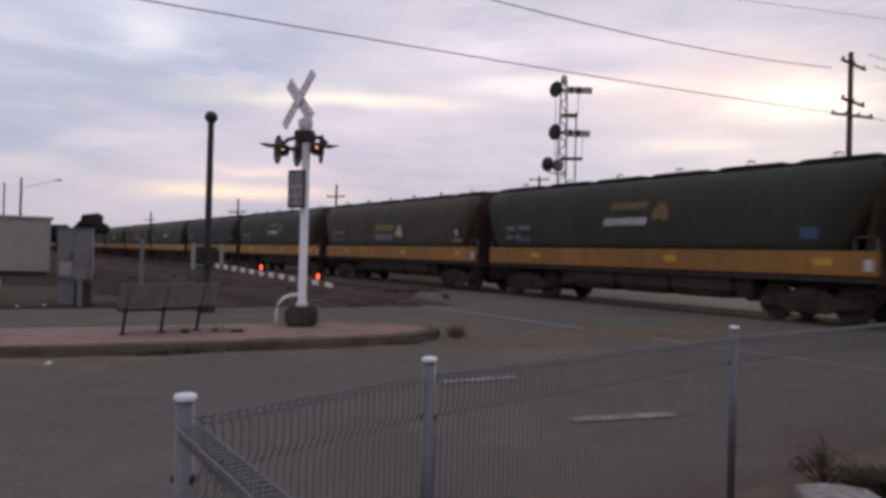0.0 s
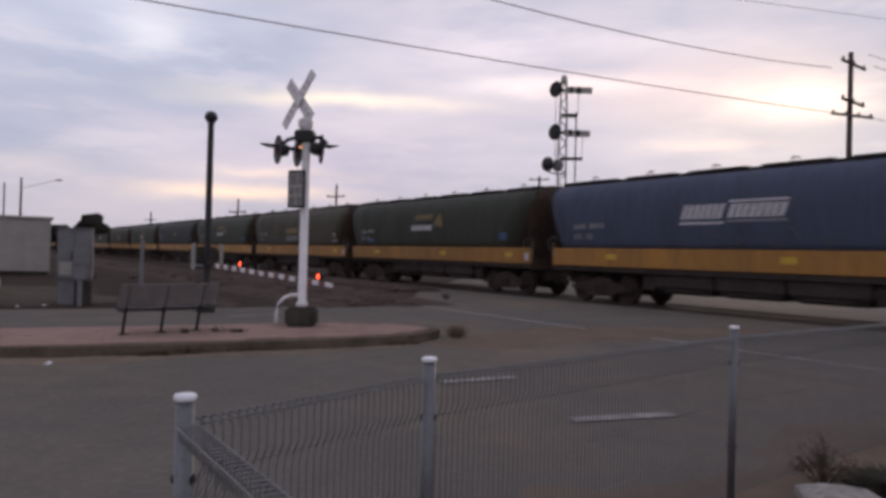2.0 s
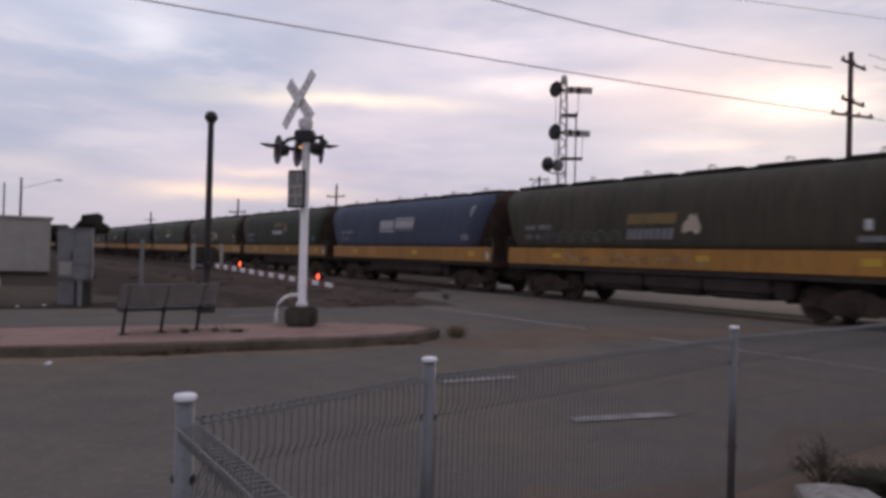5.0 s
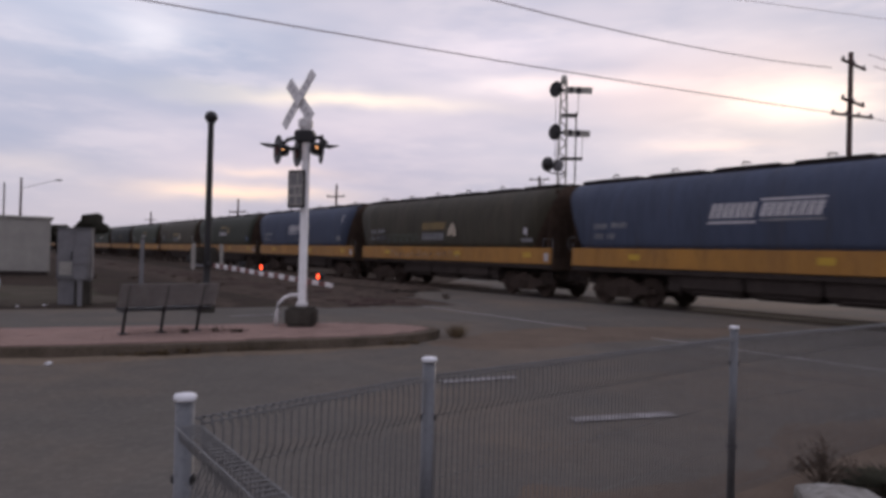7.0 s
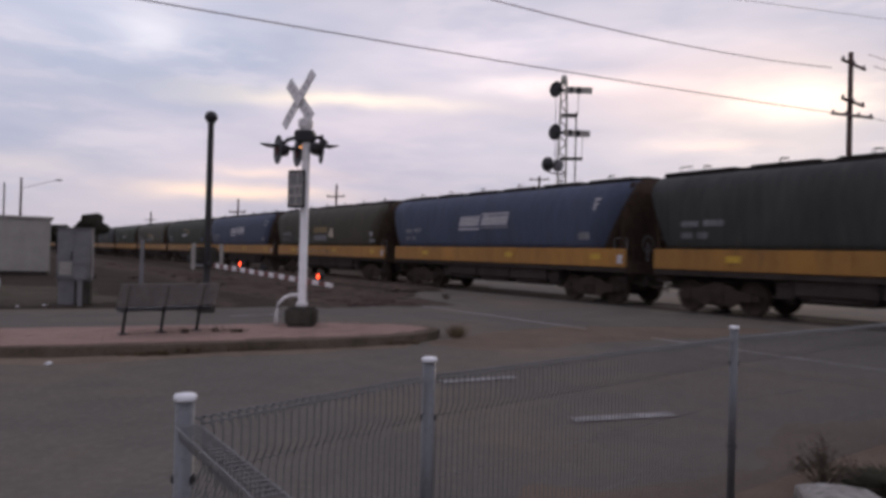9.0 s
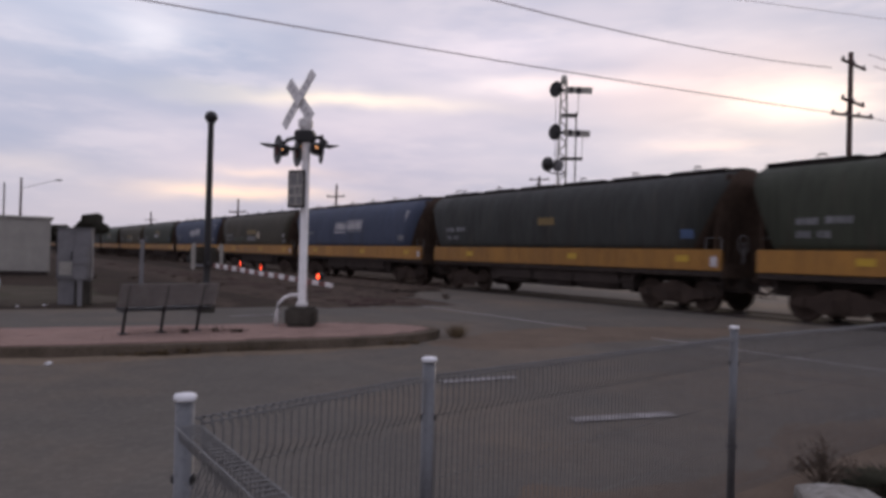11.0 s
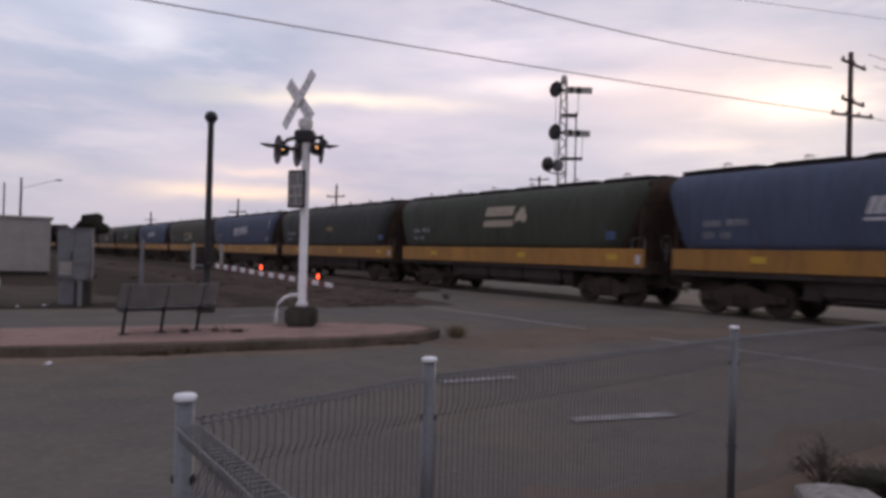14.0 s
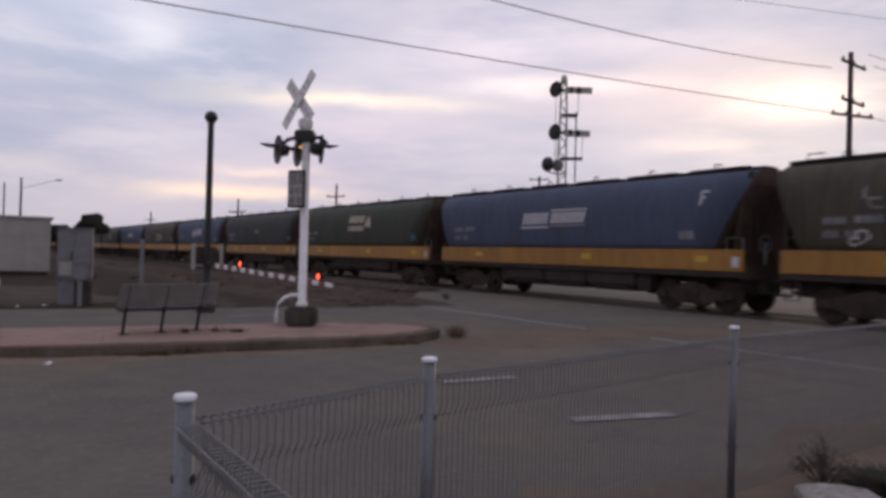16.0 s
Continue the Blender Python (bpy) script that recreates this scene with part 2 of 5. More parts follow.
    "glass": surface("dark_glass", (0.02, 0.022, 0.026), (0.02, 0.022, 0.026), 0.1, 0.0, grain=50, patch=2, amount=0.2, bump=0.0),
    "red_lit": glow("red_lamp_lit", (1.0, 0.07, 0.02), 5.0),
    "red_off": glow("red_lamp_off", (0.06, 0.008, 0.006), 0.0),
    "pale_stone": surface("whitewashed_stone", (0.36, 0.345, 0.32), (0.17, 0.155, 0.135), 0.85, grain=25, patch=6, amount=0.8, bump=0.4),
    "amber_lit": glow("amber_peep_lit", (1.0, 0.42, 0.14), 2.2),
    "wire": surface("cable_sheath", (0.30, 0.22, 0.24), (0.24, 0.17, 0.18), 0.8, grain=20, patch=2, bump=0.0),
    "red_paint": surface("red_band_paint", (0.19, 0.085, 0.075), (0.12, 0.06, 0.055), 0.6, grain=20, patch=3, bump=0.0),
}

# ---------------------------------------------------------------- mesh helpers


def mesh(name, bm, material, smooth=False):
    me = bpy.data.meshes.new(name)
    bmesh.ops.recalc_face_normals(bm, faces=bm.faces)
    if smooth:
        for f in bm.faces:
            f.smooth = True
    bm.to_mesh(me)
    bm.free()
    for k in (material if isinstance(material, (list, tuple)) else [material]):
        me.materials.append(M[k])
    return me


def part(name, bm, material, parent, label="", at=None, smooth=False):
    ob = new(name, mesh(name, bm, material, smooth))
    ob.parent = parent
    if at is not None:
        ob.matrix_basis = at
    return tagged(ob, label)


def thing(name, label, category, at=None, group="", kind=""):
    ob = new(name)
    ob.empty_display_size = 0.2
    if at is not None:
        ob.matrix_basis = at
    return tagged(ob, label, category, group, kind)


def solid(name, bm, material, label, category, at=None, group="", kind="", smooth=False):
    ob = new(name, mesh(name, bm, material, smooth))
    if at is not None:
        ob.matrix_basis = at
    return tagged(ob, label, category, group, kind)


def box(x0, x1, y0, y1, z0, z1, bevel=0.0, bm=None):
    bm = bm or bmesh.new()
    made = bmesh.ops.create_cube(bm, size=1.0, matrix=Matrix.Translation(((x0 + x1) / 2, (y0 + y1) / 2, (z0 + z1) / 2)) @ Matrix.Diagonal((x1 - x0, y1 - y0, z1 - z0, 1)))
    if bevel:
        edges = list({e for v in made["verts"] for e in v.link_edges})
        bmesh.ops.bevel(bm, geom=edges, offset=bevel, segments=2, affect="EDGES")
    return bm


def tube(points, r, seg=8, bm=None, r_end=None, cap=True):
    """A round bar along a run of points, tapering to r_end."""
    bm = bm or bmesh.new()
    pts = [Vector(p) for p in points]
    rings = []
    for i, p in enumerate(pts):
        way = (pts[min(i + 1, len(pts) - 1)] - pts[max(i - 1, 0)]).normalized()
        side = way.cross(Vector((0, 0, 1)) if abs(way.z) < 0.95 else Vector((1, 0, 0))).normalized()
        up = side.cross(way)
        rr = r + ((r_end if r_end is not None else r) - r) * i / max(1, len(pts) - 1)
        rings.append([bm.verts.new(p + (side * math.cos(2 * math.pi * k / seg) + up * math.sin(2 * math.pi * k / seg)) * rr) for k in range(seg)])
    for a, b in zip(rings, rings[1:]):
        for k in range(seg):
            bm.faces.new((a[k], a[(k + 1) % seg], b[(k + 1) % seg], b[k]))
    if cap:
        bm.faces.new(rings[0])
        bm.faces.new(rings[-1][::-1])
    return bm


def lathe(profile, seg=20, axis="z", bm=None, at=None):
    """A turned body from (radius, height) pairs."""
    bm = bm or bmesh.new()
    rings = []
    for r, h in profile:
        ring = []
        for k in range(seg):
            a = 2 * math.pi * k / seg
            p = Vector((r * math.cos(a), r * math.sin(a), h))
            if axis == "x":
                p = Vector((h, p.x, p.y))
            elif axis == "y":
                p = Vector((p.x, h, p.y))
            ring.append(bm.verts.new(at @ p if at else p))
        rings.append(ring)
    for a, b in zip(rings, rings[1:]):
        for k in range(seg):
            bm.faces.new((a[k], a[(k + 1) % seg], b[(k + 1) % seg], b[k]))
    bm.faces.new(rings[0])
    bm.faces.new(rings[-1][::-1])
    return bm


def slab(outline, z0, z1, bm=None):
    """A flat piece with this outline, from z0 up to z1."""
    bm = bm or bmesh.new()
    lo = [bm.verts.new((x, y, z0)) for x, y in outline]
    hi = [bm.verts.new((x, y, z1)) for x, y in outline]
    n = len(outline)
    bm.faces.new(hi)
    bm.faces.new(lo[::-1])
    for k in range(n):
        bm.faces.new((lo[k], lo[(k + 1) % n], hi[(k + 1) % n], hi[k]))
    return bm


def sheet(outline, z):
    bm = bmesh.new()
    bm.faces.new([bm.verts.new((x, y, z)) for x, y in outline])
    return bm


def prism(profile, x0, x1, bm=None):
    """A profile of (y, z) drawn out along x."""
    bm = bm or bmesh.new()
    a = [bm.verts.new((x0, y, z)) for y, z in profile]
    b = [bm.verts.new((x1, y, z)) for y, z in profile]
    n = len(profile)
    bm.faces.new(a)
    bm.faces.new(b[::-1])
    for k in range(n):
        bm.faces.new((a[k], a[(k + 1) % n], b[(k + 1) % n], b[k]))
    return bm


def ragged(points, jitter, rounds=3, seed=1):
    """An uneven closed outline: splits the edges of a rough one and shifts the new points."""
    rnd = random.Random(seed)
    pts = [Vector((x, y)) for x, y in points]
    for k in range(rounds):
        nxt = []
        for a, b in zip(pts, pts[1:] + pts[:1]):
            nxt.append(a)
            m = (a + b) / 2
            nxt.append(m + Vector((rnd.uniform(-1, 1), rnd.uniform(-1, 1))) * jitter / (k + 1))
        pts = nxt
    return [(p.x, p.y) for p in pts]


# ---------------------------------------------------------------- ground


def mound(outline, high, step=0.14):
    """Loose dirt heaped over the road: its edge dips under the seal, its top is uneven."""
    pts = [Vector(p) for p in outline]
    xs, ys = [p.x for p in pts], [p.y for p in pts]
    bm, made = bmesh.new(), {}

    def corner(i, j):
        if (i, j) not in made:
            p = Vector((min(xs) + i * step, min(ys) + j * step))
            away = min(((a + (b - a) * max(0.0, min(1.0, (p - a).dot(b - a) / max(1e-9, (b - a).length_squared)))) - p).length for a, b in zip(pts, pts[1:] + pts[:1]))
            away = away if inside(p, outline) else -away
            k = max(0.0, min(1.0, (away + 0.1) / 0.7))
            n = noise.noise(Vector((p.x * 1.3, p.y * 1.3, 0))) * 0.6 + noise.noise(Vector((p.x * 5, p.y * 5, 3))) * 0.35
            made[i, j] = bm.verts.new((p.x, p.y, -0.007 + high * k * (0.75 + n)))
        return made[i, j]

    for i in range(int((max(xs) - min(xs)) / step) + 1):
        for j in range(int((max(ys) - min(ys)) / step) + 1):
            if inside((min(xs) + (i + .5) * step, min(ys) + (j + .5) * step), outline):
                bm.faces.new((corner(i, j), corner(i + 1, j), corner(i + 1, j + 1), corner(i, j + 1)))
    for f in bm.faces:
        f.smooth = True
    return bm


def inside(p, poly):
    hit = False
    for (x0, y0), (x1, y1) in zip(poly, poly[1:] + poly[:1]):
        if (y0 > p[1]) != (y1 > p[1]) and p[0] < (x1 - x0) * (p[1] - y0) / (y1 - y0) + x0:
            hit = not hit
    return hit


def build_ground():
    solid("ground", sheet([(-1500, -600), (1500, -600), (1500, 3000), (-1500, 3000)], -0.008), "dirt", "bare brown dirt and dry grass beside the railway", "ground", kind="structure")
    solid("road", sheet([(-40, 1.8), (-9.74, 15.35), (-5.11, 17.42), (-3.2, 18.75), (-2.4, 20.3), (-1.2, 24.0), (2.0, 50), (70, 50), (70, -40), (-40, -40)], 0.0), "asphalt",
          "worn grey asphalt road at the level crossing", "road", kind="structure")
    solid("verge", mound(ragged([(-0.9, 10.8), (0.3, 12.5), (1.0, 13.6), (2.2, 14.6), (4.4, 15.3), (7.2, 15.6), (6.6, 14.4), (4.2, 12.7), (2.4, 11.7), (0.8, 10.7)], 0.35, 3, 5), 0.03), "gravel",
          "loose brown gravel washed over the asphalt", "gravel", kind="structure")
    solid("verge", mound(ragged([(-9, 6.75), (-5.6, 8.22), (-4.3, 8.75), (-1.8, 10.0), (-0.4, 10.9), (-0.2, 11.5), (-1.8, 10.8), (-4.3, 9.5), (-5.6, 9.1), (-9, 7.6)], 0.14, 3, 6), 0.05), "silt",
          "brown grit in the gutter along the kerb", "gravel", kind="structure")
    solid("verge", mound(ragged([(0.2, 1.0), (0.5, 4.6), (2.2, 5.3), (3.0, 6.3), (4.8, 7.0), (8.0, 7.4), (9.0, 2.0), (2.0, -2.0)], 0.3, 3, 7), 0.03), "gravel",
          "trodden brown dirt by the fence", "dirt", kind="structure")
    solid("verge", mound(ragged([(-24, 10.4), (-10.1, 16.0), (-8.3, 18.6), (-12, 24), (-24, 24)], 0.4, 3, 9), 0.06, 0.3), "yard_dirt",
          "dull brown trodden dirt beside the far lane", "dirt", kind="structure")
    # painted lines
    for a, b, w, lab in (((0.02, 7.97), (0.92, 8.41), 0.16, "short worn white lane line on the asphalt"), ((1.20, 6.27), (2.22, 6.63), 0.17, "short worn white lane line on the asphalt"),
                         ((-4.6, 15.17), (-3.7, 15.70), 0.12, "faded white line on the far lane")):
        a, b = Vector(a), Vector(b)
        t = (b - a).normalized()
        n = Vector((-t.y, t.x)) * w / 2
        solid("road_line", sheet([tuple(a - n), tuple(b - n), tuple(b + n), tuple(a + n)], 0.014), "line", lab, "road marking", kind="structure")


def build_island():
    near = [(-30, -2.6), (-5.56, 8.79), (-4.33, 9.22), (-3.03, 9.83), (-1.9, 10.4), (-1.1, 10.85), (-0.45, 11.4), (-0.08, 12.0), (-0.02, 12.45), (-0.2, 12.85)]
    far = [(-0.5, 13.05), (-1.49, 13.12), (-2.3, 12.95), (-3.07, 12.57), (-5.37, 11.42), (-6.87, 10.76), (-30, 0.3)]
    outline = near + far
    isl = thing("traffic_island", "raised island paved in pinkish clay with a dirty concrete kerb", "traffic island", kind="structure")
    part("kerb", slab(outline, -0.004, 0.14), "kerb", isl, "soil-stained concrete kerb")
    c = Vector((-3.0, 11.4))
    inner = [tuple(Vector(p) + (c - Vector(p)).normalized() * (0.17 if p[0] > -20 else 0.5)) for p in outline]
    part("paving_bed", slab(inner, 0.10, 0.146), "paver_joint", isl)
    return isl, inner


ISLAND, ISLAND_INNER = None, None


def build_pavers():
    """Clay pavers of the island: those by the signal post are pieces of their own."""
    along, over = Vector((0.91, 0.414)), Vector((-0.414, 0.91))
    lo = box(-0.113, 0.113, -0.055, 0.055, 0, 0.012)
    bmesh.ops.bevel(lo, geom=[e for e in lo.edges if all(v.co.z > 0.006 for v in e.verts)], offset=0.004, segments=1, affect="EDGES")
    data = mesh("paver", lo, "paver")
    turn = Matrix.Rotation(math.atan2(0.414, 0.91), 4, "Z")
    rest = bmesh.new()
    rnd = random.Random(4)
    count = 0
    for i in range(-40, 34):
        for j in range(-26, 26):
            p = Vector((-2.6, 11.6)) + along * (i * 0.236 + (0.118 if j % 2 else 0)) + over * (j * 0.12)
            if not all(inside(p + along * a + over * b, ISLAND_INNER) for a, b in ((-.12, -.06), (.12, -.06), (.12, .06), (-.12, .06))):
                continue
            m = Matrix.Translation((p.x, p.y, 0.146 + rnd.uniform(-0.002, 0.003))) @ turn @ pose(0, 0, 0, rnd.uniform(-.6, .6), rnd.uniform(-.4, .4), rnd.uniform(-.5, .5))
            if -2.9 < p.x < -1.0 and count < 290:
                ob = new("paver", data)
                ob.parent = ISLAND
                ob.matrix_basis = m
                count += 1
            else:
                q = [m @ Vector((sx * 0.113, sy * 0.055, 0.012)) for sx, sy in ((-1, -1), (1, -1), (1, 1), (-1, 1))]
                w = [m @ Vector((sx * 0.113, sy * 0.055, 0.0)) for sx, sy in ((-1, -1), (1, -1), (1, 1), (-1, 1))]
                q, w = [rest.verts.new(v) for v in q], [rest.verts.new(v) for v in w]
                rest.faces.new(q)
                for k in range(4):
                    rest.faces.new((w[k], w[(k + 1) % 4], q[(k + 1) % 4], q[k]))
    tagged(part("paving", rest, "paver", ISLAND), kind="stuff")


# ---------------------------------------------------------------- railway


def build_track(over, name_label, lo, hi, road_from, metals):
    tr = thing("railway_track", name_label, "railway track", at=Matrix.Translation((0, 0, 0)) @ pose(0, 0, 0, 0, 0, HEADING), kind="structure")
    # local x runs along the rails, local -y away from the camera
    prof = [(-0.034, 0.02), (-0.034, -0.012), (-0.012, -0.03), (-0.012, -0.09), (0.012, -0.09), (0.012, -0.03), (0.034, -0.012), (0.034, 0.02), (0.026, 0.026), (-0.026, 0.026)]
    if metals[0] == "rail":
        prof = [(y, z - 0.019) for y, z in prof]
    for side, metal in zip((-0.83, 0.83), metals):
        part("rail", prism([(-over + side + y, z) for y, z in prof], lo, road_from), metal, tr)
        part("rail", prism([(-over + side + y, z) for y, z in prof], road_from, hi), "rust", tr, "rusty rail in the stones")
        # flat strip on the groove; shade under the train is put into its dark colour
        groove = prism([(-over + side + y, z) for y, z in ((0.036, -0.05), (0.036, 0.006), (0.16, 0.006), (0.16, -0.05))], lo, road_from)
        part("flangeway", groove, "under", tr, "dark flat strip for the shaded groove beside the rail") if metals[0] == "rust" else groove.free()
    # sheet between the rails, coloured dark for the train's shade and the dark track
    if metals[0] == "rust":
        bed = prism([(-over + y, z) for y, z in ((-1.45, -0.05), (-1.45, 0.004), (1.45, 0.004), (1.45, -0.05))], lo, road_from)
        part("crossing_bed", bed, "asphalt_new", tr, "dark asphalt between the rails, the train's shade put into its colour")
    # stones and dirt bank on both sides, clear of the road
    rnd = random.Random(int(over * 10))
    bm = bmesh.new()
    rows = []
    x = road_from
    offs = [-2.5, -2.0, -1.5, -1.0, -0.76, -0.5, 0.0, 0.5, 0.76, 1.0, 1.5, 2.0, 2.5]
    while x < hi:
        rows.append([bm.verts.new((x + rnd.uniform(-.2, .2), -over + o + rnd.uniform(-.1, .1), (-0.02 if abs(o) > 2.3 else (0.0 if x == road_from else rnd.uniform(0.0, 0.075) - (0.03 if abs(o) == 0.76 else 0))))) for o in offs])
        x += 0.5 if x < 60 else 6.0
    for a, b in zip(rows, rows[1:]):
        for k in range(len(offs) - 1):
            bm.faces.new((a[k], a[k + 1], b[k + 1], b[k]))
    tagged(part("ballast", bm, "ballast", tr, "rust-brown crushed stone", smooth=True), kind="stuff")
    sleeper = box(-0.11, 0.11, -1.25, 1.25, -0.06, 0.022, 0.012)
    data = mesh("sleeper", sleeper, "timber")
    for k in range(70):
        ob = new("sleeper", data)
        ob.parent = tr
        ob.matrix_basis = pose(road_from + 0.5 + k * 0.66, -over, rnd.uniform(-0.01, 0.03), 0, 0, rnd.uniform(-1, 1))


# ---------------------------------------------------------------- the train
HALF = 6.85          # half the length of a wagon's side sill


def shell_reach(z):
    """Half the hopper shell's length at a height: its ends slope in towards the sill."""
    k = min(1.0, max(0.0, (z - 1.76) / 1.75))
    return 5.94 + 1.06 * k


SIDE = [(1.35, 1.76), (1.385, 1.95), (1.412, 2.2), (1.430, 2.5), (1.432, 2.8), (1.415, 3.1), (1.365, 3.4), (1.27, 3.62), (1.12, 3.80), (0.87, 3.94), (0.60, 4.0)]


def hopper_shell(bm, front):
    """Curved sides and roof (slot 0, 2), sloping ends (slot 1)."""
    rows = []
    for sgn in (1, -1):
        seq = []
        for y, z in SIDE:
            r = shell_reach(z)
            n, fore = 12, 7.0 - (7.0 - r) * 0.62 + front
            seq.append([bm.verts.new((-r + (r + fore) * k / n, sgn * y, z)) for k in range(n + 1)])
        rows.append(seq)
    for seq in rows:
        for i, (a, b) in enumerate(zip(seq, seq[1:])):
            for k in range(len(a) - 1):
                f = bm.faces.new((a[k], a[k + 1], b[k + 1], b[k]))
                f.material_index = 2 if i >= 9 else 0
    for k in range(12):
        f = bm.faces.new((rows[0][-1][k], rows[0][-1][k + 1], rows[1][-1][k + 1], rows[1][-1][k]))
        f.material_index = 2
        bm.faces.new((rows[0][0][k], rows[0][0][k + 1], rows[1][0][k + 1], rows[1][0][k])).material_index = 1
    for end in (0, -1):
        for i in range(len(SIDE) - 1):
            f = bm.faces.new((rows[0][i][end], rows[0][i + 1][end], rows[1][i + 1][end], rows[1][i][end]))
            f.material_index = 1
    return bm


def side_point(x, z, lift=0.006):
    """A place on the camera's side of the shell."""
    for (y0, z0), (y1, z1) in zip(SIDE, SIDE[1:]):
        if z0 <= z <= z1:
            return Vector((x, y0 + (y1 - y0) * (z - z0) / (z1 - z0) + lift, z))
    return Vector((x, 1.35 + lift, z))


def decal(bm, x0, x1, z0, z1, slant=0.0):
    """A thin painted shape laid on the curved side; x0 is its end towards the rear."""
    n = 4
    lo = [[bm.verts.new(side_point(x + slant * (k / n), z0 + (z1 - z0) * k / n, l)) for k in range(n + 1)] for x, l in ((x0, 0.007), (x1, 0.007))]
    for k in range(n):
        bm.faces.new((lo[0][k], lo[0][k + 1], lo[1][k + 1], lo[1][k]))


def bar_word(w, mat, x_from, length, letters, z0, z1, slant=-0.10, label="faded letter as a plain bar"):
    """A word that stands as a row of plain leaning bars. Runs towards the rear, as it is read."""
    step = length / letters
    for k in range(letters):
        bm = bmesh.new()
        decal(bm, x_from - (k + 0.78) * step, x_from - k * step, z0, z1, slant)
        part("letter_bar", bm, mat, w, label)


def stripe(w, mat, x0, x1, z0, z1, slant=0.0, label="painted bar"):
    bm = bmesh.new()
    decal(bm, x0, x1, z0, z1, slant)
    part("painted_bar", bm, mat, w, label)


def bogie(parent, x):
    f = bmesh.new()
    for y in (1.02, -1.02):
        prof = [(-1.27, 0.55), (-1.27, 0.40), (-0.68, 0.34), (-0.48, 0.22), (0.48, 0.22), (0.68, 0.34), (1.27, 0.40), (1.27, 0.55), (0.62, 0.66), (0.35, 0.80), (-0.35, 0.80), (-0.62, 0.66)]
        a = [f.verts.new((x + u, y - 0.06, z)) for u, z in prof]
        b = [f.verts.new((x + u, y + 0.06, z)) for u, z in prof]
        f.faces.new(a), f.faces.new(b[::-1])
        for k in range(len(prof)):
            f.faces.new((a[k], a[(k + 1) % 12], b[(k + 1) % 12], b[k]))
        for u in (-0.16, 0.0, 0.16):
            tube([(x + u, y + (0.09 if y > 0 else -0.09), 0.30), (x + u, y + (0.09 if y > 0 else -0.09), 0.58)], 0.065, 8, f)
        for u in (-0.96, 0.96):
            box(x + u - 0.13, x + u + 0.13, y - 0.12, y + 0.12, 0.36, 0.62, 0.03, f)
    box(x - 0.22, x + 0.22, -1.1, 1.1, 0.52, 0.86, 0.04, f)
    b = part("bogie", f, "rust", parent, "rusty cast bogie frame")
    for u in (-0.96, 0.96):
        w = bmesh.new()
        for y in (0.80, -0.80):
            s = 1 if y > 0 else -1
            lathe([(0.10, y + s * 0.085), (0.13, y + s * 0.05), (0.36, y + s * 0.045), (0.385, y + s * 0.07), (0.44, y + s * 0.07), (0.445, y - s * 0.03), (0.475, y - s * 0.045), (0.475, y - s * 0.065),
                   (0.38, y - s * 0.065), (0.36, y - s * 0.03), (0.12, y - s * 0.03)], 24, "y", w)
        tube([(0, -1.0, 0), (0, 1.0, 0)], 0.075, 10, w)
        # spokes of dirt, so that the turning reads
        box(-0.03, 0.03, 0.855, 0.87, 0.12, 0.36, 0, w)
        part("wheelset", w, "rust", b, "dark steel wheelset", at=pose(x + u, 0, 0.465))


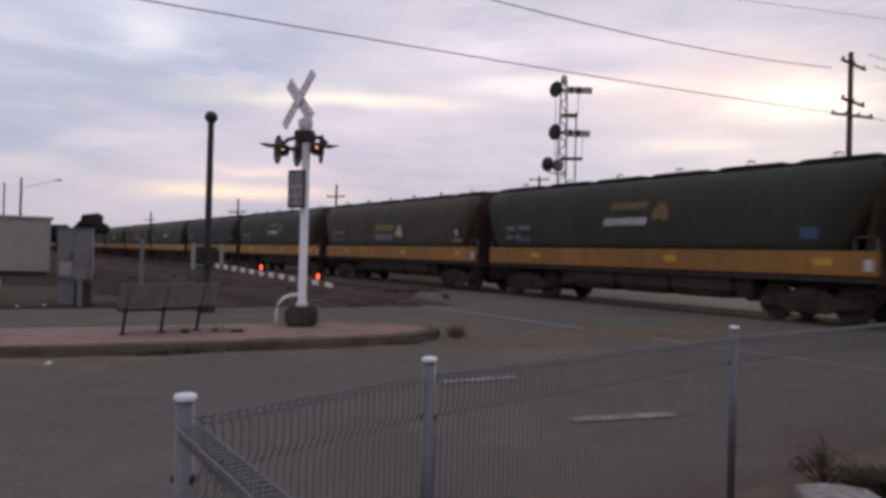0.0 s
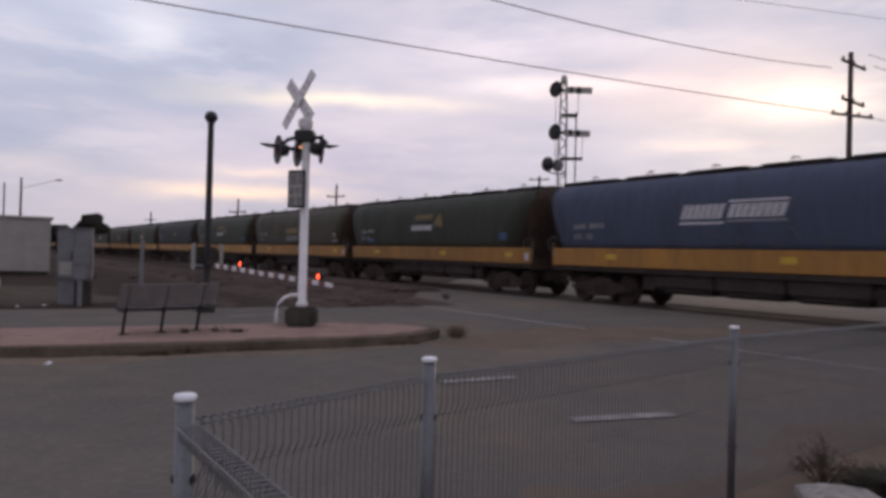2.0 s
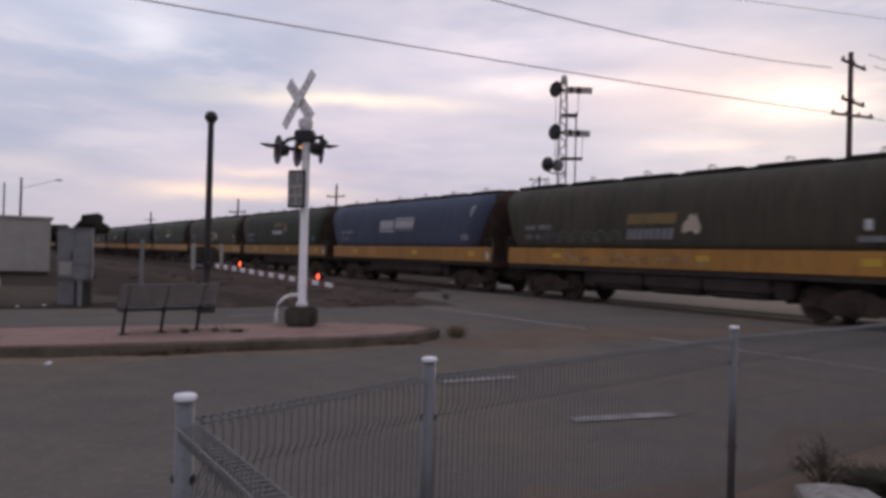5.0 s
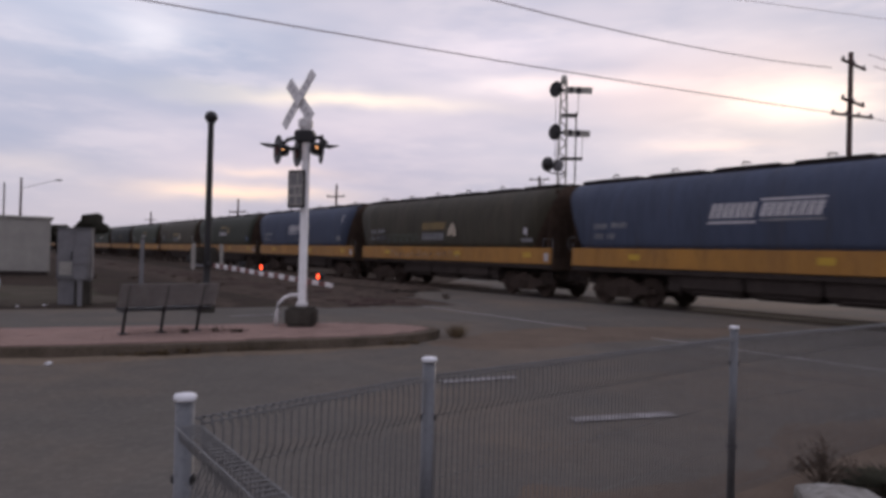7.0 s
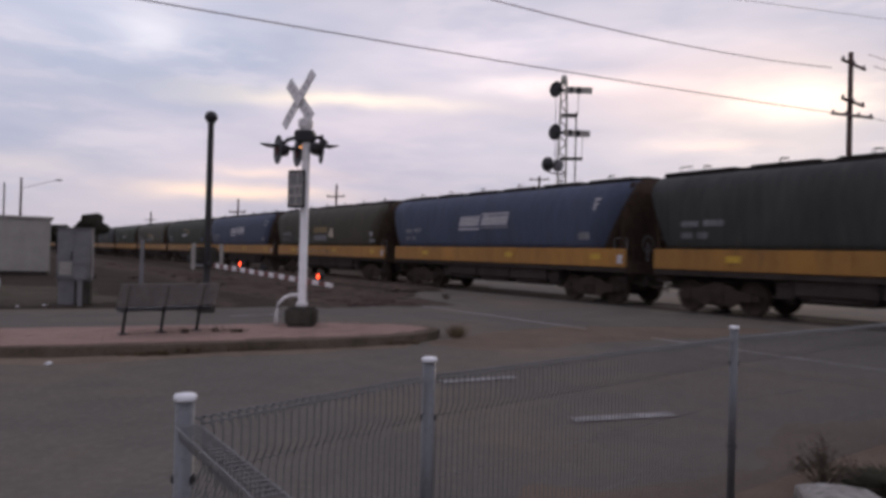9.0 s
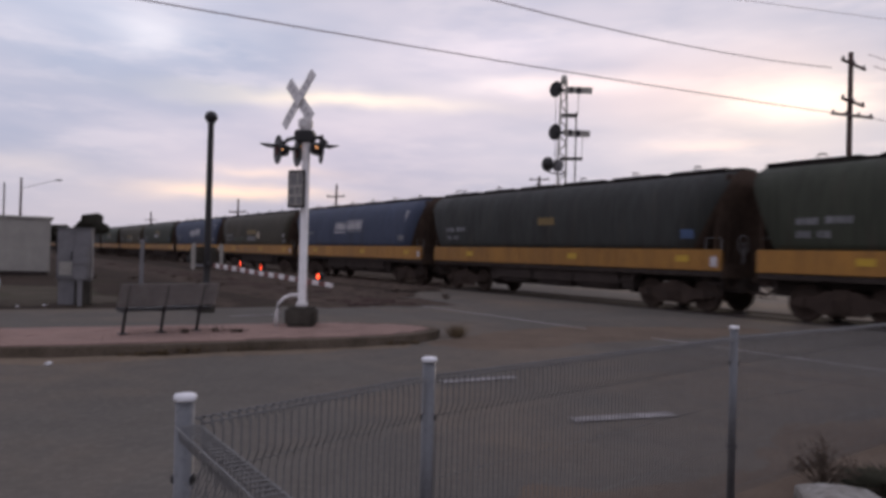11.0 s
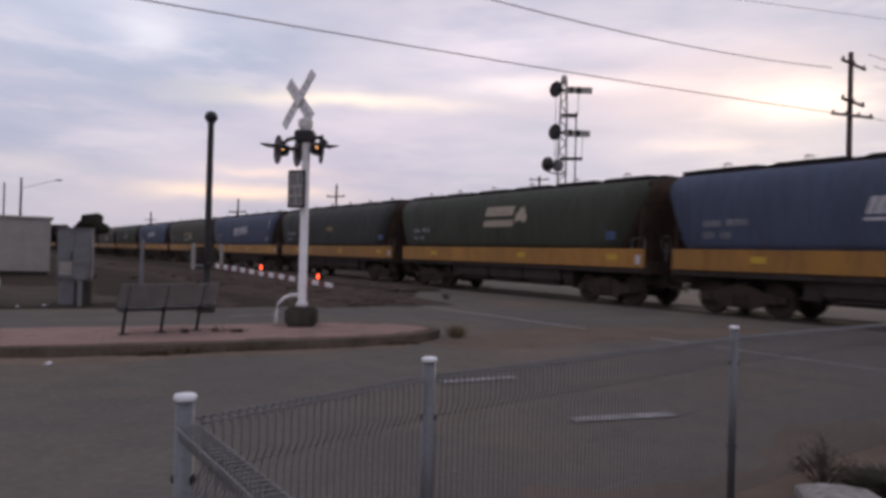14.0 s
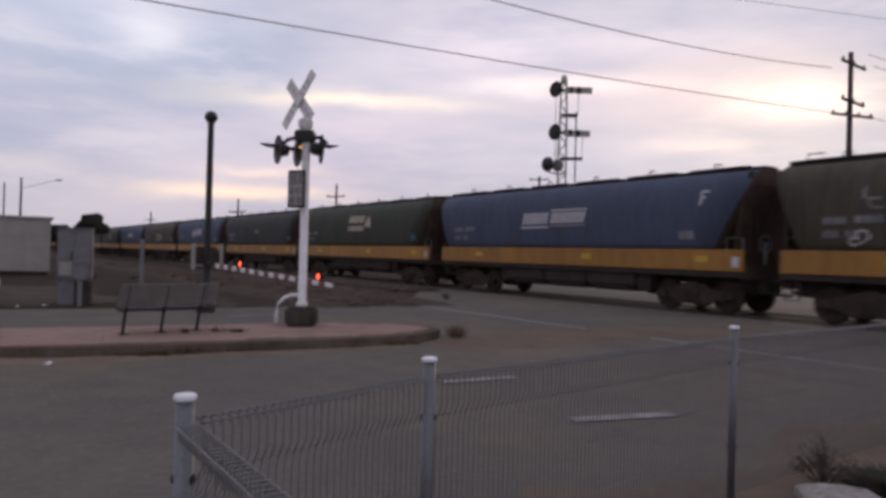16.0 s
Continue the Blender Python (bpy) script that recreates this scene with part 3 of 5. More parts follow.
def build_wagon(paint, label, marks, front=0.44, roof_rail=False, group="grain wagons of the train"):
    """A bogie grain hopper wagon; local x is the way it goes, local +y the side shown, z = 0 on the rails."""
    w = thing("hopper_wagon", label, "freight wagon", group=group)
    part("hopper_body", hopper_shell(bmesh.new(), front), [paint, "wagon_end", "wagon_roof"], w, smooth=True)
    for y0, y1 in ((1.30, 1.37), (-1.37, -1.30)):
        bm = box(-HALF, HALF + front, y0, y1, 1.19, 1.775, 0.012)
        s = 1 if y0 > 0 else -1
        for x in [-6.2 + 1.55 * k for k in range(9)]:
            box(x - 0.02, x + 0.02, s * 1.365, s * 1.382, 1.20, 1.765, 0, bm)
        part("side_sill", bm, "yellow", w, "yellow side band")
    bm = box(-HALF, HALF + front, -1.30, 1.30, 1.02, 1.19, 0.02)
    box(-HALF + 0.02, HALF - 0.02, -0.35, 0.35, 0.80, 1.03, 0.02, bm)
    part("underframe", bm, "under", w)
    for x, span in ((-2.06, 1.0), (0.0, 1.0), (2.06, 1.0)):
        bm = bmesh.new()
        top = [bm.verts.new((x + u * span, v * 1.18, 1.03)) for u, v in ((-1, -1), (1, -1), (1, 1), (-1, 1))]
        mid = [bm.verts.new((x + u * span * 0.98, v * 1.15, 0.66)) for u, v in ((-1, -1), (1, -1), (1, 1), (-1, 1))]
        low = [bm.verts.new((x + u * span * 0.86, v * 1.0, 0.50)) for u, v in ((-1, -1), (1, -1), (1, 1), (-1, 1))]
        for a, b in ((top, mid), (mid, low)):
            for k in range(4):
                bm.faces.new((a[k], a[(k + 1) % 4], b[(k + 1) % 4], b[k]))
        bm.faces.new(low), bm.faces.new(top[::-1])
        box(x - 0.8, x + 0.8, -0.96, 0.96, 0.44, 0.52, 0.02, bm)
        tube([(x - 0.6, 1.1, 0.55), (x + 0.6, 1.1, 0.55)], 0.03, 6, bm)
        part("discharge_chute", bm, "under", w)
    for x in (-3.35, 3.35):
        bm = box(x - 0.24, x + 0.24, 0.55, 1.05, 0.52, 1.03, 0.03)
        box(x - 0.10, x + 0.10, -0.8, 0.8, 0.40, 0.56, 0.02, bm)
        part("brake_cylinder", bm, "under", w)
    tagged(part("brake_gear", tube([(-3.6, 0.9, 0.78), (-3.0, 0.9, 0.78)], 0.18, 12, tube([(-3.9, 0.75, 0.55), (3.9, 0.75, 0.55)], 0.03, 6)), "under", w))
    # roof: walkway, hatches and catches
    bm = box(-6.80, 6.78 + front, -0.34, 0.34, 3.97, 4.115, 0.02)
    part("roof_walkway", bm, "wagon_roof", w)
    part("roof_coaming", box(6.15 + front, 6.97 + front, -0.80, 0.80, 3.92, 4.085, 0.02), "wagon_roof", w)
    for k in range(6):
        x = -5.6 + (2.24 + front / 6) * k
        hb = box(x - 0.95, x + 0.95, 0.36, 0.78, 3.93, 4.10, 0.03)
        box(x - 0.95, x + 0.95, -0.78, -0.36, 3.93, 4.10, 0.03, hb)
        tube([(x - 0.08, 0.66, 4.05), (x - 0.05, 0.66, 4.20), (x + 0.12, 0.66, 4.23), (x + 0.16, 0.66, 4.06)], 0.026, 5, hb)
        part("roof_hatch", hb, "wagon_roof", w)
    for e, reach in ((-1, HALF), (1, HALF + front)):
        # end platform, ladder hoop, stays and coupler
        bm = box(e * (reach - 0.95), e * reach, -1.3, 1.3, 1.19, 1.23, 0) if e > 0 else box(-reach, -reach + 0.95, -1.3, 1.3, 1.19, 1.23, 0)
        box(min(e * reach, e * (reach + 0.05)), max(e * reach, e * (reach + 0.05)), -1.3, 1.3, 0.98, 1.40, 0.01, bm)
        part("end_platform", bm, "wagon_end", w)
        for y in (1.18, -1.18):
            x0, x1 = e * (reach - 0.12), e * (reach - 0.62)
            tube_bm = tube([(x0, y, 1.22), (x0, y, 2.02), (x0 - e * 0.05, y, 2.10), (x1 + e * 0.05, y, 2.10), (x1, y, 2.04), (x1, y, 1.22)], 0.018, 6)
            tube([(x0, y, 1.65), (x1, y, 1.65)], 0.016, 5, tube_bm)
            part("handrail", tube_bm, "grey", w, "pale worn grab rail")
        bm = bmesh.new()
        for y in (0.55, 0.95):
            tube([(e * (reach - 0.08), y, 0.70), (e * (reach - 0.08), y, 1.3), (e * (reach - 0.12), y, 3.85)], 0.02, 5, bm)
        for k in range(9):
            z = 0.72 + 0.36 * k
            tube([(e * (reach - 0.08), 0.55, z), (e * (reach - 0.08), 0.95, z)], 0.014, 5, bm)
        part("ladder", bm, "wagon_end", w)
        bm = tube([(e * (reach - 0.3), 0, 0.92), (e * (reach + 0.42), 0, 0.92)], 0.09, 8)
        box(min(e * (reach + 0.36), e * (reach + 0.66)), max(e * (reach + 0.36), e * (reach + 0.66)), -0.17, 0.17, 0.76, 1.06, 0.05, bm)
        tube([(e * (reach - 0.1), 0.35, 0.85), (e * (reach + 0.3), 0.36, 0.55), (e * (reach + 0.66), 0.34, 0.62)], 0.03, 6, bm)
        part("coupler", bm, "rust", w, "rusty automatic coupler")
        bm = bmesh.new()
        foot, head = e * (reach - 0.10), e * (6.3 if e < 0 else 6.55 + front)
        for y in (-1.05, -0.4, 0.4, 1.05):
            tube([(foot, y, 1.22), (head, y, 2.72)], 0.035, 5, bm)
        part("end_stay", bm, "wagon_end", w, "rusty struts under the sloping end")
        bm = box(min(e * (reach - 1.3), e * (reach + 0.08)), max(e * (reach - 1.3), e * (reach + 0.08)), -0.42, 0.42, 0.58, 1.02, 0.03)
        part("draft_box", bm, "under", w)
        for y in (1.24, -1.24):
            x0, x1 = e * (reach - 0.06), e * (reach - 0.46)
            bm = tube([(x0, y, 1.2), (x0, y, 0.52), (x1, y, 0.52), (x1, y, 1.2)], 0.02, 5)
            tube([(x0, y, 0.84), (x1, y, 0.84)], 0.018, 5, bm)
            part("corner_step", bm, "under", w)
        if e > 0:
            # added plate, no known wagon part: it blocks the sky seen between wagons
            bm = prism([(-1.26, 1.235), (1.24, 1.235), (1.30, 2.5), (1.22, 3.2), (-1.22, 3.2), (-1.30, 2.5)], reach - 0.14, reach - 0.08)
            part("front_wall", bm, "wagon_end", w, "added dark plate that closes the view between wagons")
        else:
            # a lintel under the roof, and the slope sheet that runs in below it
            part("end_lintel", box(-reach - 0.12, -reach + 0.02, -1.22, 1.22, 3.46, 3.86, 0.03), "wagon_end", w, "dull brown beam across the end")
            bm = bmesh.new()
            rows = [[bm.verts.new((-reach + d + thick, sy * yy, z)) for d, yy, z in ((0.0, 1.30, 3.5), (0.10, 1.36, 2.8), (0.34, 1.27, 1.235))] for sy in (1, -1) for thick in (0.0, 0.05)]
            for k in range(2):
                for p, q in ((0, 2), (2, 3), (3, 1), (1, 0)):
                    bm.faces.new((rows[p][k], rows[p][k + 1], rows[q][k + 1], rows[q][k]))
            for k in (0, 2):
                bm.faces.new((rows[0][k], rows[1][k], rows[3][k], rows[2][k]))
            part("slope_sheet", bm, "wagon_end", w, "rust-brown sloping end sheet")
    # brake wheel at the trailing end
    bm = lathe([(0.05, -0.02), (0.05, 0.02)], 8, "x", at=pose(-HALF + 0.05, 0.25, 1.95))
    ring = [(-HALF + 0.05, 0.25 + 0.25 * math.cos(a * math.pi / 8), 1.95 + 0.25 * math.sin(a * math.pi / 8)) for a in range(17)]
    tube(ring, 0.02, 5, bm)
    tube([(-HALF + 0.05, 0.25, 1.2), (-HALF + 0.05, 0.25, 1.95)], 0.03, 6, bm)
    part("brake_wheel", bm, "grey", w)
    for x in (-5.10, 5.28):
        bogie(w, x)
    if roof_rail:
        hoop = tube([(6.75 + front, 0.30, 4.05), (6.75 + front, 0.30, 4.30), (6.35 + front, 0.30, 4.30), (6.35 + front, 0.30, 4.05)], 0.022, 6)
        part("roof_rail", hoop, "wagon_roof", w, "low grab rail on the roof")
    marks(w)
    return w


def reflectors(w, xs=(-5.6, -1.2, 4.6)):
    for x in xs:
        part("reflector", box(x - 0.22, x + 0.22, 1.383, 1.389, 1.42, 1.60), "decal_yellow", w, "yellow reflector")
    part("data_panel", box(-HALF + 0.12, -HALF + 0.32, 1.383, 1.390, 1.30, 1.58), "decal", w, "small white panel")


def numbers(w, mat="decal_faint", x=6.22):
    for a, word, z in ((x, (0.11, 0.09, 0.12, 0.10), 2.40), (x - 0.72, (0.16, 0.07, 0.09, 0.08, 0.07), 2.42), (x, (0.08, 0.11, 0.09), 2.08), (x - 0.52, (0.06, 0.05, 0.12), 2.08)):
        for l in word:
            stripe(w, mat, a - l, a, z, z + 0.17, -0.01, "worn wagon number as a bar")
            a -= l + 0.035


def marks_blue(w):
    bar_word(w, "decal", 1.98, 1.34, 7, 2.62, 3.02, -0.12, "white letter as a plain bar")
    stripe(w, "decal", 0.60, 2.02, 2.47, 2.54, 0, "white underline")
    bar_word(w, "decal", 0.50, 1.62, 8, 2.64, 3.00, -0.12, "white letter as a plain bar")
    stripe(w, "decal", -1.22, 0.46, 3.05, 3.11, 0, "white overline")
    stripe(w, "decal_faint", -1.18, 0.50, 2.52, 2.58, 0, "worn white underline")
    stripe(w, "decal", -5.57, -5.50, 3.00, 3.42, -0.05, "large white letter stem")
    stripe(w, "decal", -5.80, -5.55, 3.36, 3.42, 0, "large white letter bar")
    stripe(w, "decal", -5.72, -5.53, 3.19, 3.25, 0, "large white letter bar")
    numbers(w)
    stripe(w, "decal_faint", -5.35, -4.85, 2.06, 2.30, 0, "worn pale panel")
    reflectors(w)


def marks_freight(w):
    bar_word(w, "decal_cream", 0.95, 1.70, 7, 2.98, 3.34, -0.12, "cream letter as a plain bar")
    bar_word(w, "decal_cream", 1.04, 1.80, 9, 2.56, 2.82, -0.09, "cream letter as a plain bar")
    map_shape(w, "decal_cream", -0.88, 2.70)
    numbers(w)
    stripe(w, "decal_blue", -5.75, -5.35, 2.05, 2.32, 0, "small blue panel")
    reflectors(w)


def map_shape(w, mat, x, z):
    """The small continent-like shield beside the mark."""
    out = [(0.0, 0.10), (0.10, 0.42), (0.30, 0.52), (0.34, 0.66), (0.52, 0.74), (0.60, 0.60), (0.70, 0.76), (0.80, 0.46), (0.92, 0.28), (0.84, 0.04), (0.62, 0.0), (0.50, 0.14), (0.28, 0.10), (0.12, 0.02)]
    bm = bmesh.new()
    bm.faces.new([bm.verts.new(side_point(x - u * 0.70, z + v * 0.80, 0.014)) for u, v in out])
    bmesh.ops.triangulate(bm, faces=bm.faces[:])
    part("marking", bm, mat, w, "pale shield-like shape")


def marks_faded(w):
    bar_word(w, "decal", 1.36, 1.70, 9, 2.50, 2.73, -0.09, "white letter as a plain bar")
    bar_word(w, "decal_gold", 1.08, 1.45, 7, 2.98, 3.20, -0.09, "faded gold letter as a plain bar")
    map_shape(w, "decal_gold", -0.54, 2.60)
    numbers(w, "decal_faint")
    stripe(w, "decal_blue", -5.50, -5.05, 2.06, 2.34, 0, "small blue panel")
    stripe(w, "decal_blue", 4.9, 5.5, 1.98, 2.16, 0, "small blue panel")
    reflectors(w)


def marks_gold(w):
    stripe(w, "decal_gold", -0.30, 1.52, 2.52, 2.84, -0.08, "faded gold panel")
    bar_word(w, "decal_faint", 1.52, 1.75, 8, 2.06, 2.38, -0.06, "worn letter as a plain bar")
    map_shape(w, "decal_cream", -0.52, 2.20)
    numbers(w)
    stripe(w, "decal", -5.62, -5.45, 2.25, 2.50, 0, "small white panel")
    stripe(w, "decal_faint", -5.9, -5.3, 1.98, 2.12, 0, "worn pale panel")
    for k in range(5):
        spray(w, "spray_green", arch(4.2 - 0.56 * k, 1.96, 0.50, 0.38, 0.04), 0.045, None, "rounded pale green outline letter")
        spray(w, "spray_green", arch(4.2 - 0.56 * k, 1.98, 0.22, 0.20, 0.02), 0.03, None, "rounded pale green outline letter")
    graffiti(w, "decal_scrawl", ((5.5, 2.1), (4.9, 2.1), (4.6, 2.05)), 51)
    reflectors(w)


def marks_plain(w):
    stripe(w, "decal_gold", -0.35, 0.48, 2.58, 2.84, 0, "small gold shape")
    stripe(w, "decal_blue", -6.0, -5.55, 2.08, 2.34, 0, "small blue panel")
    numbers(w)
    reflectors(w)


def spray(w, mat, pts, wide=0.06, y=None, label="sprayed stroke of paint"):
    """A sprayed line: a thin ribbon of paint that follows points (x, z) on the side, or on the flat band at y."""
    bm = bmesh.new()
    pairs = []
    for i, (x, z) in enumerate(pts):
        p, q = pts[max(i - 1, 0)], pts[min(i + 1, len(pts) - 1)]
        d = Vector((q[0] - p[0], q[1] - p[1])).normalized()
        n = Vector((-d.y, d.x)) * wide / 2
        ends = [(x + n.x * k, z + n.y * k) for k in (-1, 1)]
        pairs.append([bm.verts.new(side_point(u, v, 0.008) if y is None else (u, y, v)) for u, v in ends])
    for c, d in zip(pairs, pairs[1:]):
        bm.faces.new((c[0], c[1], d[1], d[0]))
    part("graffiti", bm, mat, w, label)


def arch(x, z, wide, high, lean=0.0):
    """The outline of one rounded throw-up letter."""
    return [(x - wide * 0.5 * math.cos(math.pi * k / 10) + lean * math.sin(math.pi * k / 10), z + high * math.sin(math.pi * k / 10) ** 0.6) for k in range(11)]


def graffiti(w, mat, spots, seed, y=None):
    """Sprayed scrawls: loops and hooked strokes of paint low on the side."""
    rnd = random.Random(seed)
    for x, z in spots:
        for k in range(3):
            a, way = Vector((x + rnd.uniform(-0.4, 0.4), z + rnd.uniform(-0.02, 0.16))), rnd.uniform(0, 6.28)
            bend, pts = rnd.uniform(-0.8, 0.8), []
            for _ in range(8):
                pts.append((a.x, a.y))
                way += bend
                a = a + Vector((math.cos(way), math.sin(way) * 0.8)) * 0.08
                a.y = min(max(a.y, z - 0.14), z + 0.34)
            spray(w, mat, pts, rnd.uniform(0.03, 0.05), y)


def marks_tagged(w):
    graffiti(w, "decal_faint", ((5.2, 2.9), (4.4, 3.1)), 61)
    graffiti(w, "decal_blue", ((4.2, 2.3), (3.2, 2.2), (2.4, 2.3)), 62)
    graffiti(w, "decal", ((5.2, 2.05),), 63)
    numbers(w)
    map_shape(w, "decal_cream", -1.15, 2.42)
    reflectors(w)


SEQUENCE = {0: "faded", 1: "blue", 2: "gold", 3: "blue", 4: "plain", 5: "freight", 6: "blue", 7: "tagged", 8: "faded"}
WAGONS = {}


def build_train():
    kinds = {
        "faded": build_wagon("green", "dark green grain hopper wagon with faded mark and yellow band", marks_faded),
        "blue": build_wagon("blue", "blue grain hopper wagon with white mark and yellow band", marks_blue),
        "gold": build_wagon("olive", "dirty olive grain hopper wagon with gold panel and graffiti", marks_gold, 0.40, True),
        "plain": build_wagon("slate", "faded grey-green grain hopper wagon with yellow band", marks_plain, 0.38, True),
        "freight": build_wagon("green", "dark green grain hopper wagon with cream mark and shield", marks_freight),
        "tagged": build_wagon("olive", "dirty olive grain hopper wagon sprayed with graffiti", marks_tagged, 0.45, True),
    }
    used = set()
    order = ["faded", "plain", "faded", "gold"]
    for i in range(-13, 9):
        kind = SEQUENCE.get(i) or order[i % 4]
        if kind in used:
            WAGONS[i] = copy_thing(kinds[kind], Matrix())
        else:
            WAGONS[i], _ = kinds[kind], used.add(kind)
    # scrawls that single wagons carry
    graffiti(WAGONS[1], "decal_scrawl", ((1.3, 2.02), (0.3, 2.06), (-0.8, 2.0), (-1.8, 2.04)), 71)
    rnd = random.Random(5)
    for k in range(14):
        x, high = 4.0 - 0.40 * k + rnd.uniform(-0.1, 0.1), rnd.uniform(0.16, 0.36)
        spray(WAGONS[2], "decal_scrawl" if k % 3 == 2 else "spray_pale", arch(x, 1.28, rnd.uniform(0.16, 0.42), high, rnd.uniform(-0.12, 0.12)), rnd.uniform(0.03, 0.06), 1.389, "sprayed stroke on the yellow band")


def train_place(t):
    """How far the front of the reference wagon's sill has come along the line."""
    return 21.02 + 5.849 * t + 0.0030 * t * t


WAGON_OVER = 18.33


def flashes():
    """The two lamp circuits take turns as added shades turn round steady lamps: circuit 0 is lit first."""
    to_one = [0.42 + 1.409 * k for k in range(12)]
    to_nought = [1.10 + 1.409 * k for k in range(11)]
    for sh, beat in SHADES:
        rest = sh.matrix_basis.copy()
        turned = 0 if beat == 0 else 180
        rows = [(0.0, turned)]
        for t in sorted(to_one + to_nought):
            for k in range(4):
                rows.append((t + (k - 1) / 30, turned + 60 * k))
            turned += 180
        rows = [r for r in rows if r[0] < 15.99] + [(16.0, turned)]
        walk(sh, [(t, rest @ pose(0, 0, 0, 0, 0, a)) for t, a in rows])


def motions():
    flashes()
    times = [2.0 * k for k in range(9)]
    fine = [round(0.1 * k, 1) for k in range(161)]
    turn = pose(0, 0, 0, 0, 0, HEADING)
    for i, w in WAGONS.items():
        walk(w, [(t, Matrix.Translation(rail_place(train_place(t) - i * PITCH - 6.95 + (0.12 if i == 0 else 0.0), WAGON_OVER, 0.026)) @ turn) for t in times])
        if -1 <= i <= 8:
            for b in w.children:
                for s in b.children:
                    if s.name.startswith("wheelset"):
                        at = s.matrix_basis.translation.copy()
                        walk(s, [(t, Matrix.Translation(at) @ Matrix.Rotation((train_place(t) - train_place(0)) / 0.465, 4, "Y")) for t in fine])


# ---------------------------------------------------------------- crossing signals


SHADES = []          # added shades that make the steady lamps flash, and the beat on which each one is open


def turning_shade(parent, place, r):
    """A dark half drum added round a steady lamp to make it flash; turned behind it, the lamp shows, turned before it,
    it is dark.
    """
    bm = bmesh.new()
    rows = []
    for k in range(11):
        a = math.pi * k / 10
        rows.append([bm.verts.new((q * math.cos(a), q * math.sin(a), z)) for q, z in ((r, -r), (r, r), (r * 0.94, r), (r * 0.94, -r))])
    for a, b in zip(rows, rows[1:]):
        for k in range(4):
            bm.faces.new((a[k], a[(k + 1) % 4], b[(k + 1) % 4], b[k]))
    bm.faces.new(rows[0]), bm.faces.new(rows[-1][::-1])
    return part("turning_shade", bm, "black", parent, "added dark half drum that makes the lamp flash", at=Matrix.Translation(place))


def lamp_unit(parent, at):
    """A flashing-lamp unit that looks along its local +x: round backing, hood, housing and lens."""
    b = part("lamp_backing", lathe([(0.10, -0.012), (0.25, -0.012), (0.255, 0.0), (0.25, 0.012), (0.10, 0.012)], 28, "x"), "black", parent, "round black backing board", at=at)
    part("housing", lathe([(0.05, -0.19), (0.09, -0.18), (0.115, -0.10), (0.12, -0.01)], 20, "x"), "black", b)
    part("lens", lathe([(0.10, 0.012), (0.09, 0.035), (0.03, 0.05)], 20, "x"), "red_off", b, "dark red lens")
    bm = bmesh.new()
    rows = []
    for k in range(15):
        a = radians(35 + 110 * k / 14)
        reach = 0.05 + 0.27 * max(0.0, math.sin(a)) ** 1.5
        rows.append([bm.verts.new((x, r * math.cos(a), r * math.sin(a) - 0.03)) for x, r in ((0.012, 0.125), (reach, 0.118), (reach, 0.112), (0.012, 0.119))])
    for a, c in zip(rows, rows[1:]):
        for k in range(4):
            bm.faces.new((a[k], a[(k + 1) % 4], c[(k + 1) % 4], c[k]))
    part("hood", bm, "black", b)
    return b


